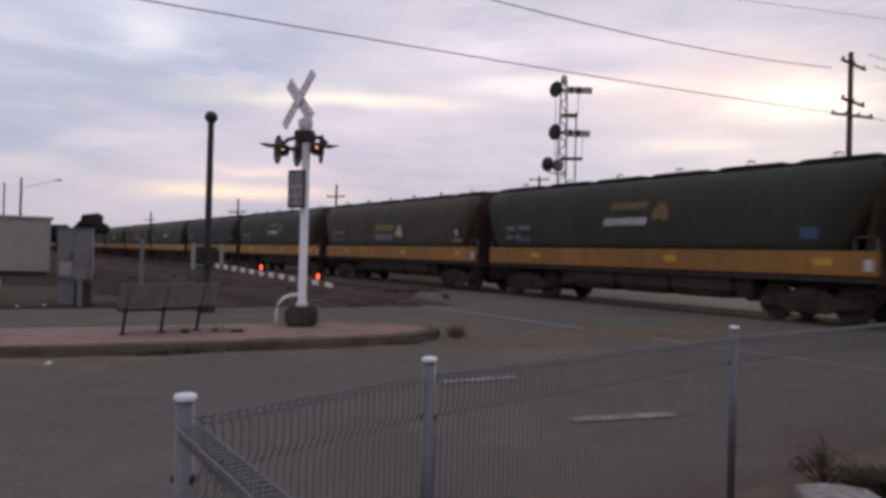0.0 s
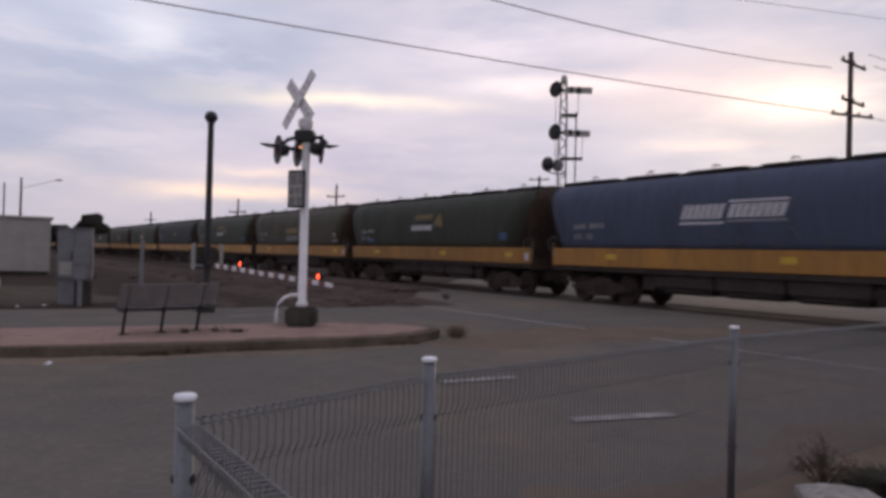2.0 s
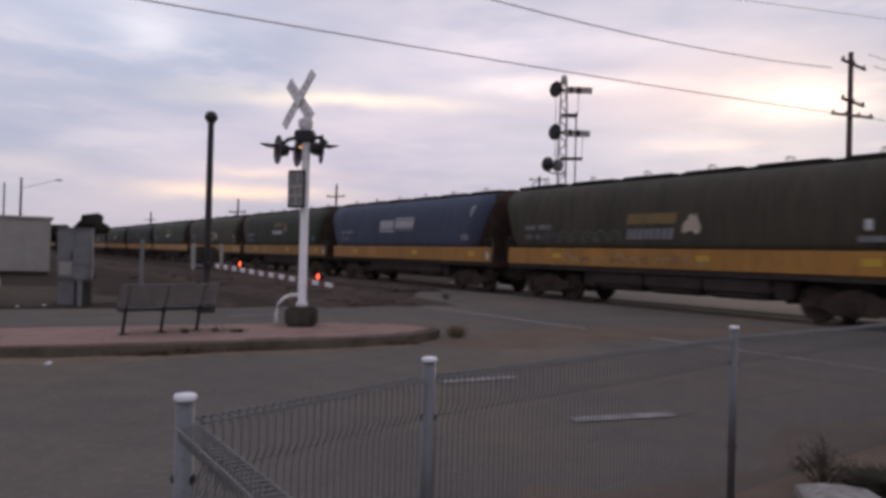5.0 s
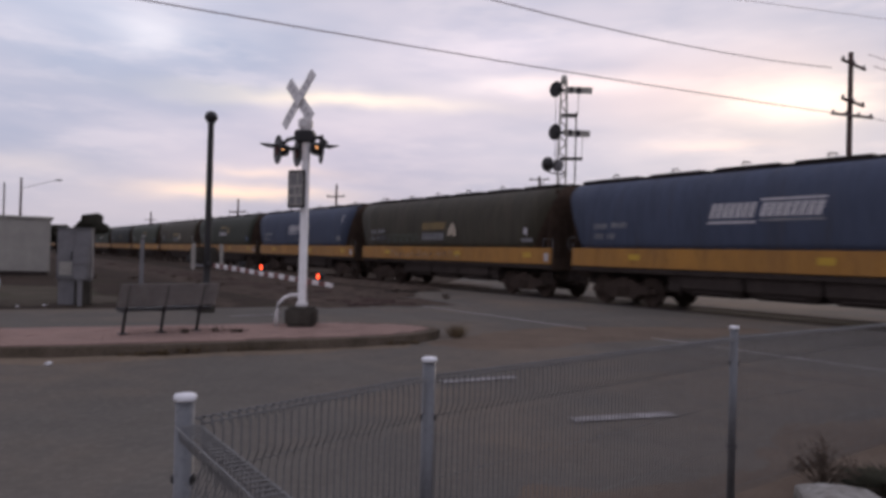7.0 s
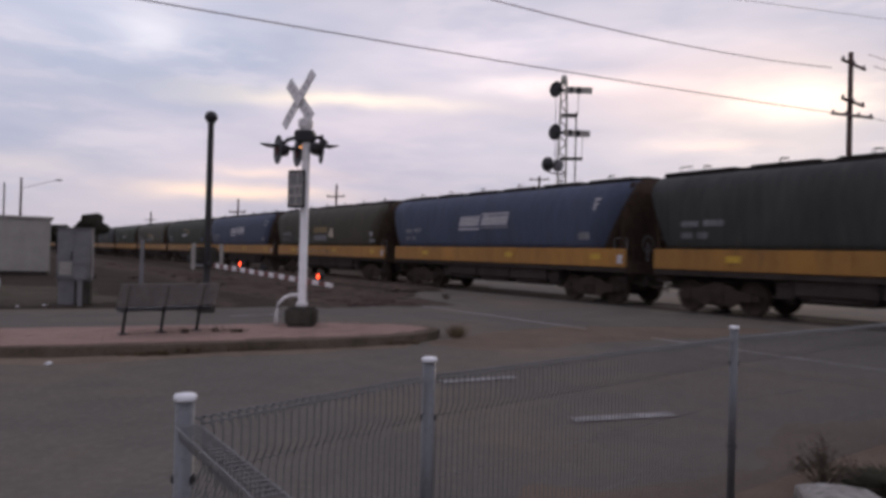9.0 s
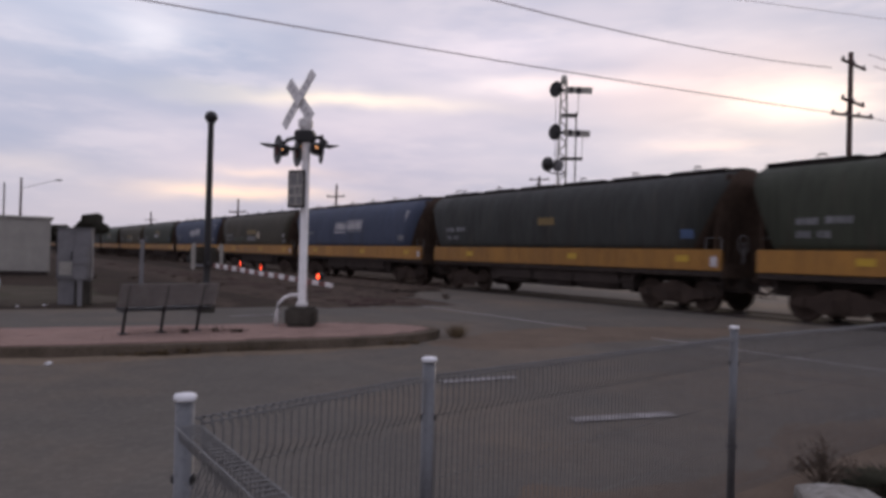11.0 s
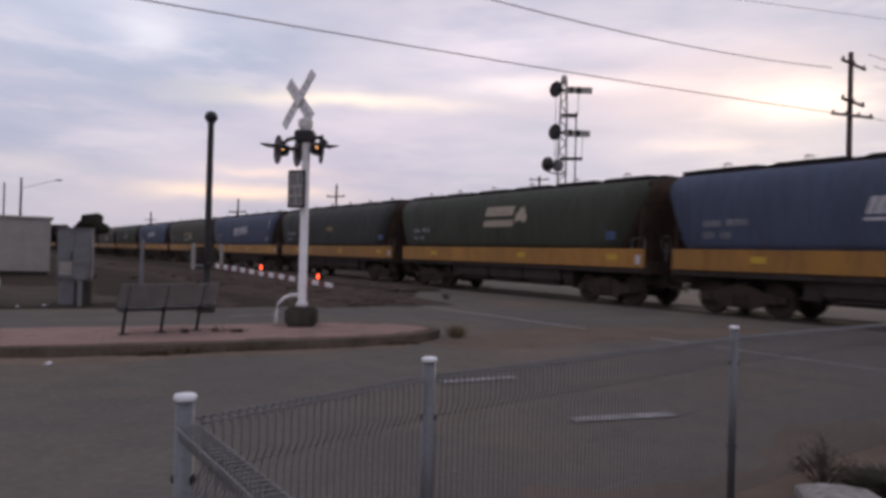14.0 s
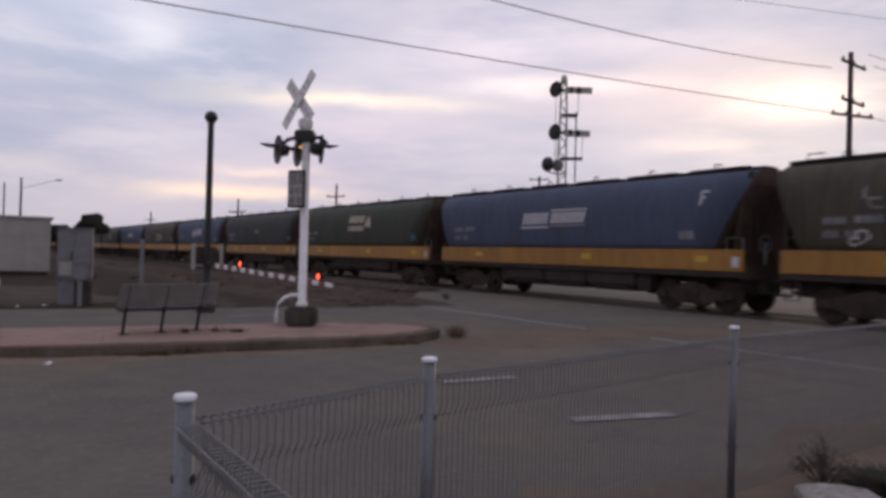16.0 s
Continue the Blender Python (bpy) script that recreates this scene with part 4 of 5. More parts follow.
def build_crossing_signal():
    X, Y = -2.44, 12.16
    s = thing("crossing_signal", "white level crossing signal post with crossbuck and flashing lamps", "crossing signal", at=Matrix.Translation((X, Y, 0.158)))
    foot = box(-0.25, 0.25, -0.25, 0.25, 0.0, 0.34, 0.05)
    part("footing", foot, "concrete", s, "dark weathered concrete footing")
    part("post", lathe([(0.10, 0.33), (0.10, 0.40), (0.072, 0.42), (0.070, 3.6), (0.062, 3.78), (0.05, 3.82)], 20), "white", s, smooth=True)
    part("conduit", tube([(-0.43 + 0.0, -0.05, 0.0), (-0.43, -0.05, 0.22), (-0.40, -0.04, 0.37), (-0.31, -0.03, 0.48), (-0.19, 0, 0.53), (-0.06, 0, 0.54)], 0.032, 10), "white", s, "bent white cable pipe", smooth=True)
    # crossarm, junction box and four lamp units facing across the rails
    face = math.degrees(math.atan2(ACROSS.y, ACROSS.x))
    part("lamp_arm", tube([(-0.42, 0.05, 3.20), (-0.30, 0.03, 3.27), (0.0, 0, 3.30), (0.24, 0.0, 3.30), (0.36, 0.02, 3.20)], 0.035, 8), "black", s)
    jb = box(-0.20, 0.15, -0.11, 0.11, 3.20, 3.42, 0.03)
    part("junction_box", jb, "black", s)
    u1 = lamp_unit(s, pose(-0.49, -0.02, 3.07, 0, 0, face + 180 - 6))
    u2 = lamp_unit(s, pose(0.26, 0.02, 3.10, 0, 0, face - 16))
    u3 = lamp_unit(s, pose(-0.20, 0.25, 3.06, 0, 0, face + 180 - 6))
    for u, off, beat in ((u1, (0.13, -0.20, -0.03), 0), (u2, (-0.04, -0.20, 0.0), 0), (u3, (0.12, -0.36, 0.05), 1)):
        m = u.matrix_basis.inverted() @ Matrix.Translation(u.matrix_basis.translation + Vector(off))
        p = part("peep_light", lathe([(0.010, -0.012), (0.018, 0.0), (0.010, 0.012)], 10, "y"), "amber_lit", u, "small lit amber peep light", at=m)
        sh = turning_shade(u, (0, 0, 0), 0.034)
        sh.matrix_basis = m
        SHADES.append((sh, beat))
    # crossbuck planks
    for lean, off, half, wide in ((45, 0.03, 0.60, 0.088), (-45, 0.0, 0.50, 0.11)):
        bm = box(-0.012, 0.012, -half, half, -wide, wide, 0.006)
        m = pose(-0.05, 0.0, 3.93, 0, 0, face + 180 + 12) @ pose(0.10 + off, 0, 0, lean, 0, 0)
        b = part("crossbuck_board", bm, "white", s, "white crossbuck board", at=m)
        bars = bmesh.new()
        for k in range(7):
            y = -0.39 + 0.13 * k
            if abs(y) > 0.12:
                box(0.0125, 0.0145, y - 0.028, y + 0.028, -0.05, 0.05, 0, bars)
        part("lettering", bars, "decal", b, "worn grey bars of lettering")
    part("cap_box", box(-0.14, 0.10, -0.09, 0.09, 3.44, 3.62, 0.03), "white", s)
    # sign on the post
    m = pose(-0.13, -0.10, 2.38, 0, 0, -28)
    sg = part("sign", box(-0.19, 0.19, -0.012, 0.012, -0.33, 0.33, 0.01), "black", s, "black-edged notice board", at=m)
    part("sign_face", box(-0.145, 0.145, -0.016, -0.012, -0.285, 0.285), "cream", sg)
    for z, h, cells in ((0.17, 0.20, ((-0.13, 0.02), (0.05, 0.13))), (-0.03, 0.12, ((-0.13, -0.04), (0.0, 0.06), (0.09, 0.13))), (-0.20, 0.13, ((-0.13, -0.02), (0.02, 0.13)))):
        for x0, x1 in cells:
            part("lettering", box(x0, x1, -0.019, -0.0165, z - h / 2, z + h / 2), "grey", sg, "worn dark block of lettering")


def build_boom():
    X, Y = -5.42, 16.0
    b = thing("boom_gate", "level crossing boom gate lowered across the road with red lamps", "boom gate", at=Matrix.Translation((X, Y, 0.0)) @ pose(0, 0, 0, 0, 0, -48.1))
    part("footing", box(-0.17, 0.17, -0.17, 0.17, -0.01, 0.16, 0.03), "concrete", b)
    part("pillar", lathe([(0.13, 0.15), (0.13, 0.25), (0.085, 0.27), (0.075, 1.0), (0.075, 2.2), (0.068, 4.3), (0.085, 4.4)], 16), "black", b, smooth=True)
    part("bell", lathe([(0.03, 4.36), (0.10, 4.38), (0.145, 4.46), (0.145, 4.52), (0.10, 4.60), (0.03, 4.63)], 20), "black", b, "round black crossing bell", smooth=True)
    part("drive_box", box(-0.38, -0.11, -0.27, 0.31, 1.12, 1.50, 0.04), "concrete", b, "dull grey boom drive case")
    for y in (-0.30, 0.36):
        part("counterweight_arm", box(-0.10, -0.02, y - 0.04, y + 0.04, 0.98, 1.58, 0.015), "cream", b, "pale upright bracket")
    part("cross_bar", box(-0.10, -0.02, -0.26, 0.32, 1.04, 1.11, 0.01), "grey", b, "pale cross bar")
    part("counterweight", box(-0.58, -0.39, -0.25, 0.28, 1.14, 1.32, 0.03), "black", b)
    # banded boom, drooping a little towards its tip
    length, z0, z1 = 5.26, 1.11, 0.88
    n = 25
    arm = part("boom_arm", tube([(0.0, 0.0, z0), (0.35, 0, z0 - 0.015)], 0.06, 8), "black", b)
    tilt = math.degrees(math.atan2(z0 - z1, length))
    for k in range(n):
        u0, u1 = 0.1 + (length - 0.1) * k / n, 0.1 + (length - 0.1) * (k + 1) / n
        h0, h1 = 0.049 - 0.012 * k / n, 0.049 - 0.012 * (k + 1) / n
        part("boom_band", prism([(-0.02, -h0), (0.02, -h0), (0.02, h1), (-0.02, h1)], u0, u1 - 0.002), "white" if k % 2 == 0 else "red_paint", arm,
             "white band" if k % 2 == 0 else "dull red band", at=pose(0, 0, z0, 0, tilt, 0))
    for u, beat in ((4.88, None), (2.74, 0), (1.79, 1)):
        z = z0 - (z0 - z1) * u / length + 0.125
        lp = part("boom_lamp", lathe([(0.046, -0.05), (0.05, 0.0), (0.046, 0.05)], 16, "y"), "black", b, "boom lamp", at=pose(u, 0, z))
        part("lens", lathe([(0.038, -0.05), (0.034, -0.062), (0.015, -0.068)], 16, "y"), "red_lit", lp, "red lens")
        if beat is not None:
            SHADES.append((turning_shade(lp, (0, -0.02, 0), 0.062), beat))
        part("lamp_foot", box(-0.015, 0.015, -0.015, 0.015, -0.09, -0.04), "black", lp)


# ---------------------------------------------------------------- street furniture


def build_bench():
    turn = math.degrees(math.atan2(0.74, 0.85)) + 1
    b = thing("park_bench", "slatted street bench with mesh back standing on the island", "bench", at=Matrix.Translation((-4.24, 10.62, 0.158)) @ pose(0, 0, 0, 0, 0, turn))
    for x in (-0.56, 0.0, 0.56):
        bm = tube([(x, 0.10, 0.0), (x, -0.02, 0.36), (x, -0.10, 0.52), (x, -0.22, 0.77)], 0.024, 8)
        tube([(x, -0.02, 0.34), (x, 0.36, 0.35)], 0.024, 8, bm)
        box(x - 0.05, x + 0.05, 0.02, 0.18, 0.0, 0.02, 0, bm)
        part("leg", bm, "black", b, "dark leaning steel leg and back stay")
    for k in range(9):
        z = 0.44 + 0.039 * k
        y = -0.075 - 0.155 * k / 8
        part("back_slat", box(-0.70, 0.78, y - 0.010, y + 0.010, z - 0.0165, z + 0.0165, 0.006), "bench_slat", b)
    for k in range(5):
        y = 0.0 + 0.085 * k
        part("seat_slat", box(-0.58, 0.74, y - 0.038, y + 0.038, 0.345 + 0.004 * k, 0.385 + 0.004 * k, 0.008), "black", b, "dark seat slat")
    # dry leaves and litter by the feet
    for x, y, r, lab in ((-3.95, 10.75, 0.09, "small clump of dry weed"), (-3.52, 11.02, 0.22, "flat clump of dry weed"), (-3.22, 11.05, 0.16, "flat clump of dry weed")):
        weed_clump(x, y, 0.158, r, 0.10, 60, lab, int(r * 100))


def weed_clump(x, y, z, r, h, count, label, seed, mat="weed", name="weed_clump"):
    rnd = random.Random(seed)
    bm = bmesh.new()
    for k in range(count):
        a, d = rnd.uniform(0, 6.28), r * rnd.random() ** 0.7
        p = Vector((d * math.cos(a) * 0.6, d * math.sin(a) * 0.6, -0.01))
        q = p + Vector((d * math.cos(a) * 0.8 + rnd.uniform(-.3, .3) * h, d * math.sin(a) * 0.8 + rnd.uniform(-.3, .3) * h, h * rnd.uniform(0.35, 1.0)))
        side = Vector((math.cos(a + 1.6), math.sin(a + 1.6), 0)) * rnd.uniform(0.003, 0.009)
        m = (p + q) / 2 + Vector((0, 0, 0.12 * h))
        v = [bm.verts.new(c) for c in (p - side, p + side, m + side, m - side, q)]
        bm.faces.new((v[0], v[1], v[2], v[3])), bm.faces.new((v[3], v[2], v[4]))
    return solid(name, bm, mat, label, "weed", at=Matrix.Translation((x, y, z)), kind="stuff")


def fence_panel(fence, a, b):
    """A roll-top mesh panel from a to b, tied with horizontal wires."""
    a, b = Vector(a), Vector(b)
    run = (b - a)
    length = run.length
    t = run.normalized()
    n = Vector((-t.y, t.x))
    roll = [(0.0, 0.06), (0.0, 0.82), (-0.010, 0.86), (-0.030, 0.90), (-0.030, 0.99), (-0.022, 1.012), (0.022, 1.012), (0.030, 0.996), (0.026, 0.975)]
    bm = bmesh.new()
    count = int((length - 0.08) / 0.029)
    for k in range(count + 1):
        p = a + t * (0.04 + k * 0.029)
        tube([(p.x + n.x * o, p.y + n.y * o, z) for o, z in roll], 0.0027, 4, bm, cap=False)
    for o, z in ((0.004, 0.10), (0.004, 0.36), (0.004, 0.62), (0.004, 0.86), (-0.03, 1.006), (0.03, 1.006)):
        p, q = a + t * 0.035, b - t * 0.035
        tube([(p.x + n.x * o, p.y + n.y * o, z), (q.x + n.x * o, q.y + n.y * o, z)], 0.0030 if z > 1 else 0.0018, 5, bm, cap=False)
    part("mesh_panel", bm, "galv_wire", fence, "galvanised roll-top wire mesh")


POSTS = [(0.72, -0.22), (-0.67, 1.84), (-0.04, 2.61), (1.77, 4.20), (3.64, 5.60), (5.55, 7.03)]


def build_fence():
    f = thing("mesh_fence", "galvanised roll-top wire mesh fence with capped posts", "fence")
    for k, (x, y) in enumerate(POSTS):
        p = part("post", lathe([(0.0245, -0.02), (0.0245, 1.072)], 20), "galv", f, "round galvanised post", at=Matrix.Translation((x, y, 0.0)), smooth=True)
        part("post_cap", lathe([(0.028, 1.067), (0.0295, 1.070), (0.0295, 1.078), (0.027, 1.083), (0.012, 1.086)], 20), "cap", p, "pale plastic cap", smooth=True)
        for z in (0.86, 0.36):
            part("clamp", box(-0.03, 0.03, -0.012, 0.012, z - 0.012, z + 0.012, 0.004), "black", p)
    for a, b in zip(POSTS, POSTS[1:]):
        fence_panel(f, a, b)


# ---------------------------------------------------------------- railway signal and power lines


def build_semaphore():
    X, Y = 6.06, 36.0
    s = thing("semaphore_signal", "tall lattice signal post with three semaphore arms and discs", "railway signal", at=Matrix.Translation((X, Y, 0)) @ pose(0, 0, 0, 0, 0, -8))
    bm = bmesh.new()
    for x, y in ((-.19, -.19), (.19, -.19), (.19, .19), (-.19, .19)):
        tube([(x, y, 0), (x, y, 8.0), (x * 0.7, y * 0.7, 10.6)], 0.045, 5, bm)
    for k in range(26):
        z = 0.2 + 0.4 * k
        g = 0.19 if z < 8 else 0.19 - 0.057 * (z - 8) / 2.6
        sg = 1 if k % 2 else -1
        tube([(-g * sg, -g, z), (g * sg, -g, z + 0.4)], 0.018, 4, bm)
        tube([(-g * sg, g, z), (g * sg, g, z + 0.4)], 0.018, 4, bm)
        tube([(-g, -g * sg, z), (-g, g * sg, z + 0.4)], 0.018, 4, bm)
        tube([(g, -g * sg, z), (g, g * sg, z + 0.4)], 0.018, 4, bm)
    part("lattice_mast", bm, "cream", s)
    part("finial", lathe([(0.16, 10.5), (0.18, 10.6), (0.15, 10.85), (0.04, 10.95)], 12), "cream", s)
    for z, reach in ((10.10, 1.42), (7.88, 1.36)):
        arm = part("signal_arm", box(0.05, reach, -0.32, -0.29, -0.17, 0.17, 0.01), "cream", s, "pale semaphore arm with dark bands", at=pose(0, 0, z, 0, 2.5, 0))
        part("arm_band", box(0.62, 0.86, -0.325, -0.285, -0.172, 0.172), "black", arm)
        part("arm_band", box(0.28, 0.44, -0.325, -0.285, -0.172, 0.172), "black", arm)
        d = part("spectacle", lathe([(0.40, -0.03), (0.42, 0.0), (0.40, 0.03), (0.22, 0.03)], 24, "x"), "black", s, "round dark backing disc", at=pose(-0.42, -0.25, z + 0.05, 0, 0, 50))
        part("lamp", lathe([(0.12, -0.16), (0.15, 0.16)], 12, "x"), "black", s, at=pose(-0.30, -0.3, z + 0.02, 0, 0, 62))
        part("bracket", box(-0.35, 0.25, -0.27, -0.22, z - 0.06, z + 0.06, 0.01), "black", s)
    # ground-facing disc lamps
    part("spectacle", lathe([(0.36, -0.06), (0.38, 0.0), (0.36, 0.06), (0.10, 0.22)], 24, "x"), "black", s, "round dark lamp", at=pose(-0.75, -0.2, 6.28, 0, 0, 230))
    part("spectacle", lathe([(0.30, -0.05), (0.32, 0.0), (0.30, 0.05)], 24, "x"), "grey", s, "round pale disc", at=pose(-0.22, -0.25, 6.2, 0, 0, 60))
    part("bracket", tube([(-0.75, -0.2, 5.9), (-0.1, -0.1, 5.75), (0.2, 0, 5.9)], 0.04, 6), "black", s)
    # landings, ladder and pull rods
    for z, x1 in ((8.80, 0.72), (6.55, 1.02)):
        part("landing", box(-0.1, x1, -0.3, 0.35, z, z + 0.08, 0.01), "black", s)
    ld = bmesh.new()
    for y in (-0.18, 0.18):
        tube([(0.66, y, 0), (0.66, y, 9.0)], 0.03, 5, ld)
    for k in range(30):
        tube([(0.66, -0.18, 0.3 * k), (0.66, 0.18, 0.3 * k)], 0.014, 4, ld)
    part("ladder", ld, "black", s)
    for x, z0, z1 in ((-0.40, 6.3, 9.9), (0.74, 8.85, 10.0), (0.98, 6.6, 7.75), (-0.30, 0.5, 7.7)):
        part("pull_rod", tube([(x, -0.28, z0), (x, -0.28, z1)], 0.016, 5), "grey", s)


def power_pole(x, y, h, arms, r, label, turn=0.0, group="power poles"):
    p = thing("power_pole", label, "utility pole", at=Matrix.Translation((x, y, 0)) @ pose(0, 0, 0, 0, 0, turn), group=group)
    part("shaft", tube([(0, 0, -0.1), (0, 0, h)], r, 10, r_end=r * 0.68), "timber", p, smooth=True)
    for z, half, yaw, knobs in arms:
        a = part("crossarm", box(-half, half, -0.20, -0.09, -0.06, 0.06, 0.01), "timber", p, at=pose(0, 0, z, 0, 0, yaw))
        for k in range(knobs):
            u = -half + 0.12 + (2 * half - 0.24) * k / max(1, knobs - 1)
            part("insulator", lathe([(0.02, 0.05), (0.055, 0.07), (0.065, 0.14), (0.04, 0.2)], 8, at=pose(u, -0.145, 0)), "grey", a)
    return p


def wire(points, r, label="thin dark overhead power cable"):
    """A cable that hangs between two supports; points: start, end, sag."""
    a, b, sag = Vector(points[0]), Vector(points[1]), points[2]
    run = [a.lerp(b, k / 40) - Vector((0, 0, 4 * sag * (k / 40) * (1 - k / 40))) for k in range(41)]
    solid("overhead_wire", tube(run, r, 6), "wire", label, "cable", group="overhead wires", smooth=True)


def build_power():
    power_pole(20.33, 35.0, 12.2, [(11.55, 1.35, 38, 3), (9.66, 1.3, 38, 3), (8.98, 1.35, 18, 4)], 0.17, "tall brown timber power pole with three crossarms")
    # unseen poles added beyond the camera's left shoulder, where the wires fitted to its view end
    power_pole(-34.0, 5.2, 9.0, [(8.25, 1.0, -58, 3)], 0.15, "brown timber power pole with one crossarm")
    power_pole(-34.6, -4.1, 13.2, [(12.45, 1.25, -58, 3)], 0.17, "tall brown timber power pole with one crossarm")
    wire(((20.2, 34.7, 8.962), (-34.0, 4.9, 8.327), 0.405), 0.02)
    wire(((19.7, 35.6, 11.582), (-34.6, -4.4, 12.555), 2.553), 0.02)
    wire(((20.9, 34.5, 11.95), (62.0, 54.0, 12.6), 0.6), 0.016)
    wire(((21.1, 34.4, 11.35), (62.0, 54.0, 11.9), 0.6), 0.02)
    wire(((20.9, 34.9, 9.0), (62.0, 54.0, 9.0), 0.6), 0.018)
    wire(((36.0, 40.0, 14.6), (-20.0, 10.4, 8.2), 0.1), 0.011)
    for x, y, h, r, lab in ((-10.88, 70, 8.3, 0.14, "distant timber pole with one crossarm"), (-20.74, 70, 6.5, 0.12, "distant timber pole with one crossarm"), (-47.2, 112, 7.1, 0.16, "distant timber pole with one crossarm"),
                            (9.54, 70, 9.6, 0.16, "distant timber pole with one crossarm"), (-42.66, 70, 8.1, 0.14, "distant lamp pole beside the yard"), (-44.35, 70, 7.6, 0.10, "distant thin pole beside the yard")):
        arms = [(h - (0.35 if x > 0 else 1.3), 1.0, -20, 3)] if y > 100 or x > -40 else []
        p = power_pole(x, y, h, arms, r, lab, 0, "distant poles")
        if x == -42.66:
            part("lamp_arm", tube([(0, 0, 7.0), (1.6, 0, 7.45), (3.6, 0, 7.9)], 0.025, 6), "grey", p)
            part("lamp_head", box(3.5, 4.1, -0.12, 0.12, 7.86, 8.0, 0.03), "grey", p)


# ---------------------------------------------------------------- yard on the far lane's side


def build_yard():
    # pale relay hut
    h = thing("relay_hut", "pale cream metal railway hut with a shallow roof", "hut", at=Matrix.Translation((-20.6, 31.2, 0)) @ pose(0, 0, 0, 0, 0, 32))
    part("wall", box(-3.2, 2.6, 0.0, 2.6, 0.18, 2.62, 0.02), "cream", h)
    part("plinth", box(-3.1, 2.5, 0.05, 2.5, -0.02, 0.18), "under", h)
    part("roof", box(-3.3, 2.7, -0.08, 2.7, 2.62, 2.74, 0.02), "cream", h)
    for k in range(12):
        x = -3.0 + 0.5 * k
        part("wall_rib", box(x - 0.02, x + 0.02, -0.025, 0.003, 0.2, 2.6), "cream", h)
    part("door", box(0.3, 1.2, -0.04, -0.002, 0.22, 2.2, 0.01), "cream", h)
    part("window", box(-1.2, -0.5, -0.03, -0.001, 1.2, 1.9, 0.01), "glass", h)
    # grey signal case on the verge
    c = thing("signal_cabinet", "tall grey railway equipment cabinet on a post base", "cabinet", at=Matrix.Translation((-9.08, 17.2, 0)) @ pose(0, 0, 0, 0, 0, 20))
    part("body", box(-0.40, 0.36, -0.10, 0.40, 0.58, 1.85, 0.03), "grey", c)
    part("roof", box(-0.42, 0.38, -0.13, 0.43, 1.85, 1.89, 0.02), "grey", c)
    part("door", box(-0.38, -0.02, -0.125, -0.10, 0.64, 1.78, 0.01), "grey", c)
    part("door", box(0.02, 0.34, -0.125, -0.10, 0.64, 1.78, 0.01), "grey", c)
    part("handle", box(-0.08, -0.05, -0.16, -0.12, 1.1, 1.3, 0.01), "black", c)
    part("plinth", box(-0.36, 0.0, -0.06, 0.36, -0.02, 0.585, 0.01), "grey", c)
    part("lower_case", box(0.012, 0.34, -0.04, 0.36, -0.02, 0.585, 0.01), "concrete", c)
    part("notice", box(-0.34, -0.06, -0.135, -0.126, 0.72, 1.05), "cream", c, "pale notice plate")
    lc = thing("meter_box", "small dark grey box on a post beside the cabinet", "cabinet", at=Matrix.Translation((-8.72, 16.75, 0)) @ pose(0, 0, 0, 0, 0, 20))
    part("post", box(-0.05, 0.05, -0.05, 0.05, -0.02, 0.95), "grey", lc)
    part("case", box(-0.15, 0.17, -0.10, 0.12, 0.62, 1.42, 0.03), "grey", lc)
    part("hood", box(-0.16, 0.18, -0.14, 0.13, 1.0, 1.12, 0.02), "grey", lc)
    # thin grey post in the dirt
    g = thing("marker_post", "thin grey trackside post", "post", at=Matrix.Translation((-10.9, 25.2, 0)))
    part("shaft", tube([(0, 0, -0.02), (0, 0, 1.75)], 0.08, 8), "grey", g)
    # front corner of a parked car
    car = thing("parked_car", "pale blue parked car at the road's far edge", "car", at=Matrix.Translation((-12.50, 15.55, 0)) @ pose(0, 0, 0, 0, 0, 24))
    prof = [(2.1, 0.30), (2.15, 0.55), (2.0, 0.72), (0.95, 0.88), (0.3, 1.32), (-1.1, 1.36), (-1.9, 0.92), (-2.1, 0.85), (-2.1, 0.30)]
    bm = prism([(u, z) for u, z in prof], -0.8, 0.8)
    bmesh.ops.bevel(bm, geom=bm.edges[:], offset=0.05, segments=2, affect="EDGES")
    part("body", bm, "car_paint", car, at=pose(0, 0, 0, 0, 0, -90))
    for u in (1.35, -1.3):
        for v in (0.74, -0.74):
            w = part("wheel", lathe([(0.16, -0.09), (0.30, -0.10), (0.31, 0.0), (0.30, 0.10), (0.16, 0.09)], 20, "y"), "black", car, at=pose(u, v, 0.31))
            part("rim", lathe([(0.17, -0.095), (0.17, 0.095)], 16, "y"), "grey", w)
    part("headlight", box(2.0, 2.14, -0.72, -0.42, 0.56, 0.70, 0.03), "cap", car)
    part("side_window", box(-1.0, 0.5, -0.812, -0.80, 0.92, 1.25, 0.0), "glass", car)
    # banks of spoil along the rails, and weeds
    rnd = random.Random(17)
    for near, far, lo, hi, high in ((7.7, 8.9, 17.0, 34.0, 0.16), (11.2, 13.0, 19.5, 44.0, 0.14), (14.2, 16.0, 22.5, 60.0, 0.20), (4.2, 6.2, 17.5, 26.0, 0.10)):
        pts = [(rail_place(a, o).x, rail_place(a, o).y) for a, o in ((lo, near), (hi, near), (hi, far), (lo + 0.8, far))]
        solid("spoil_bank", mound(ragged(pts, 0.45, 3, int(near * 10)), high, 0.22), "ballast", "low bank of dark brown railway spoil", "dirt bank", kind="structure")
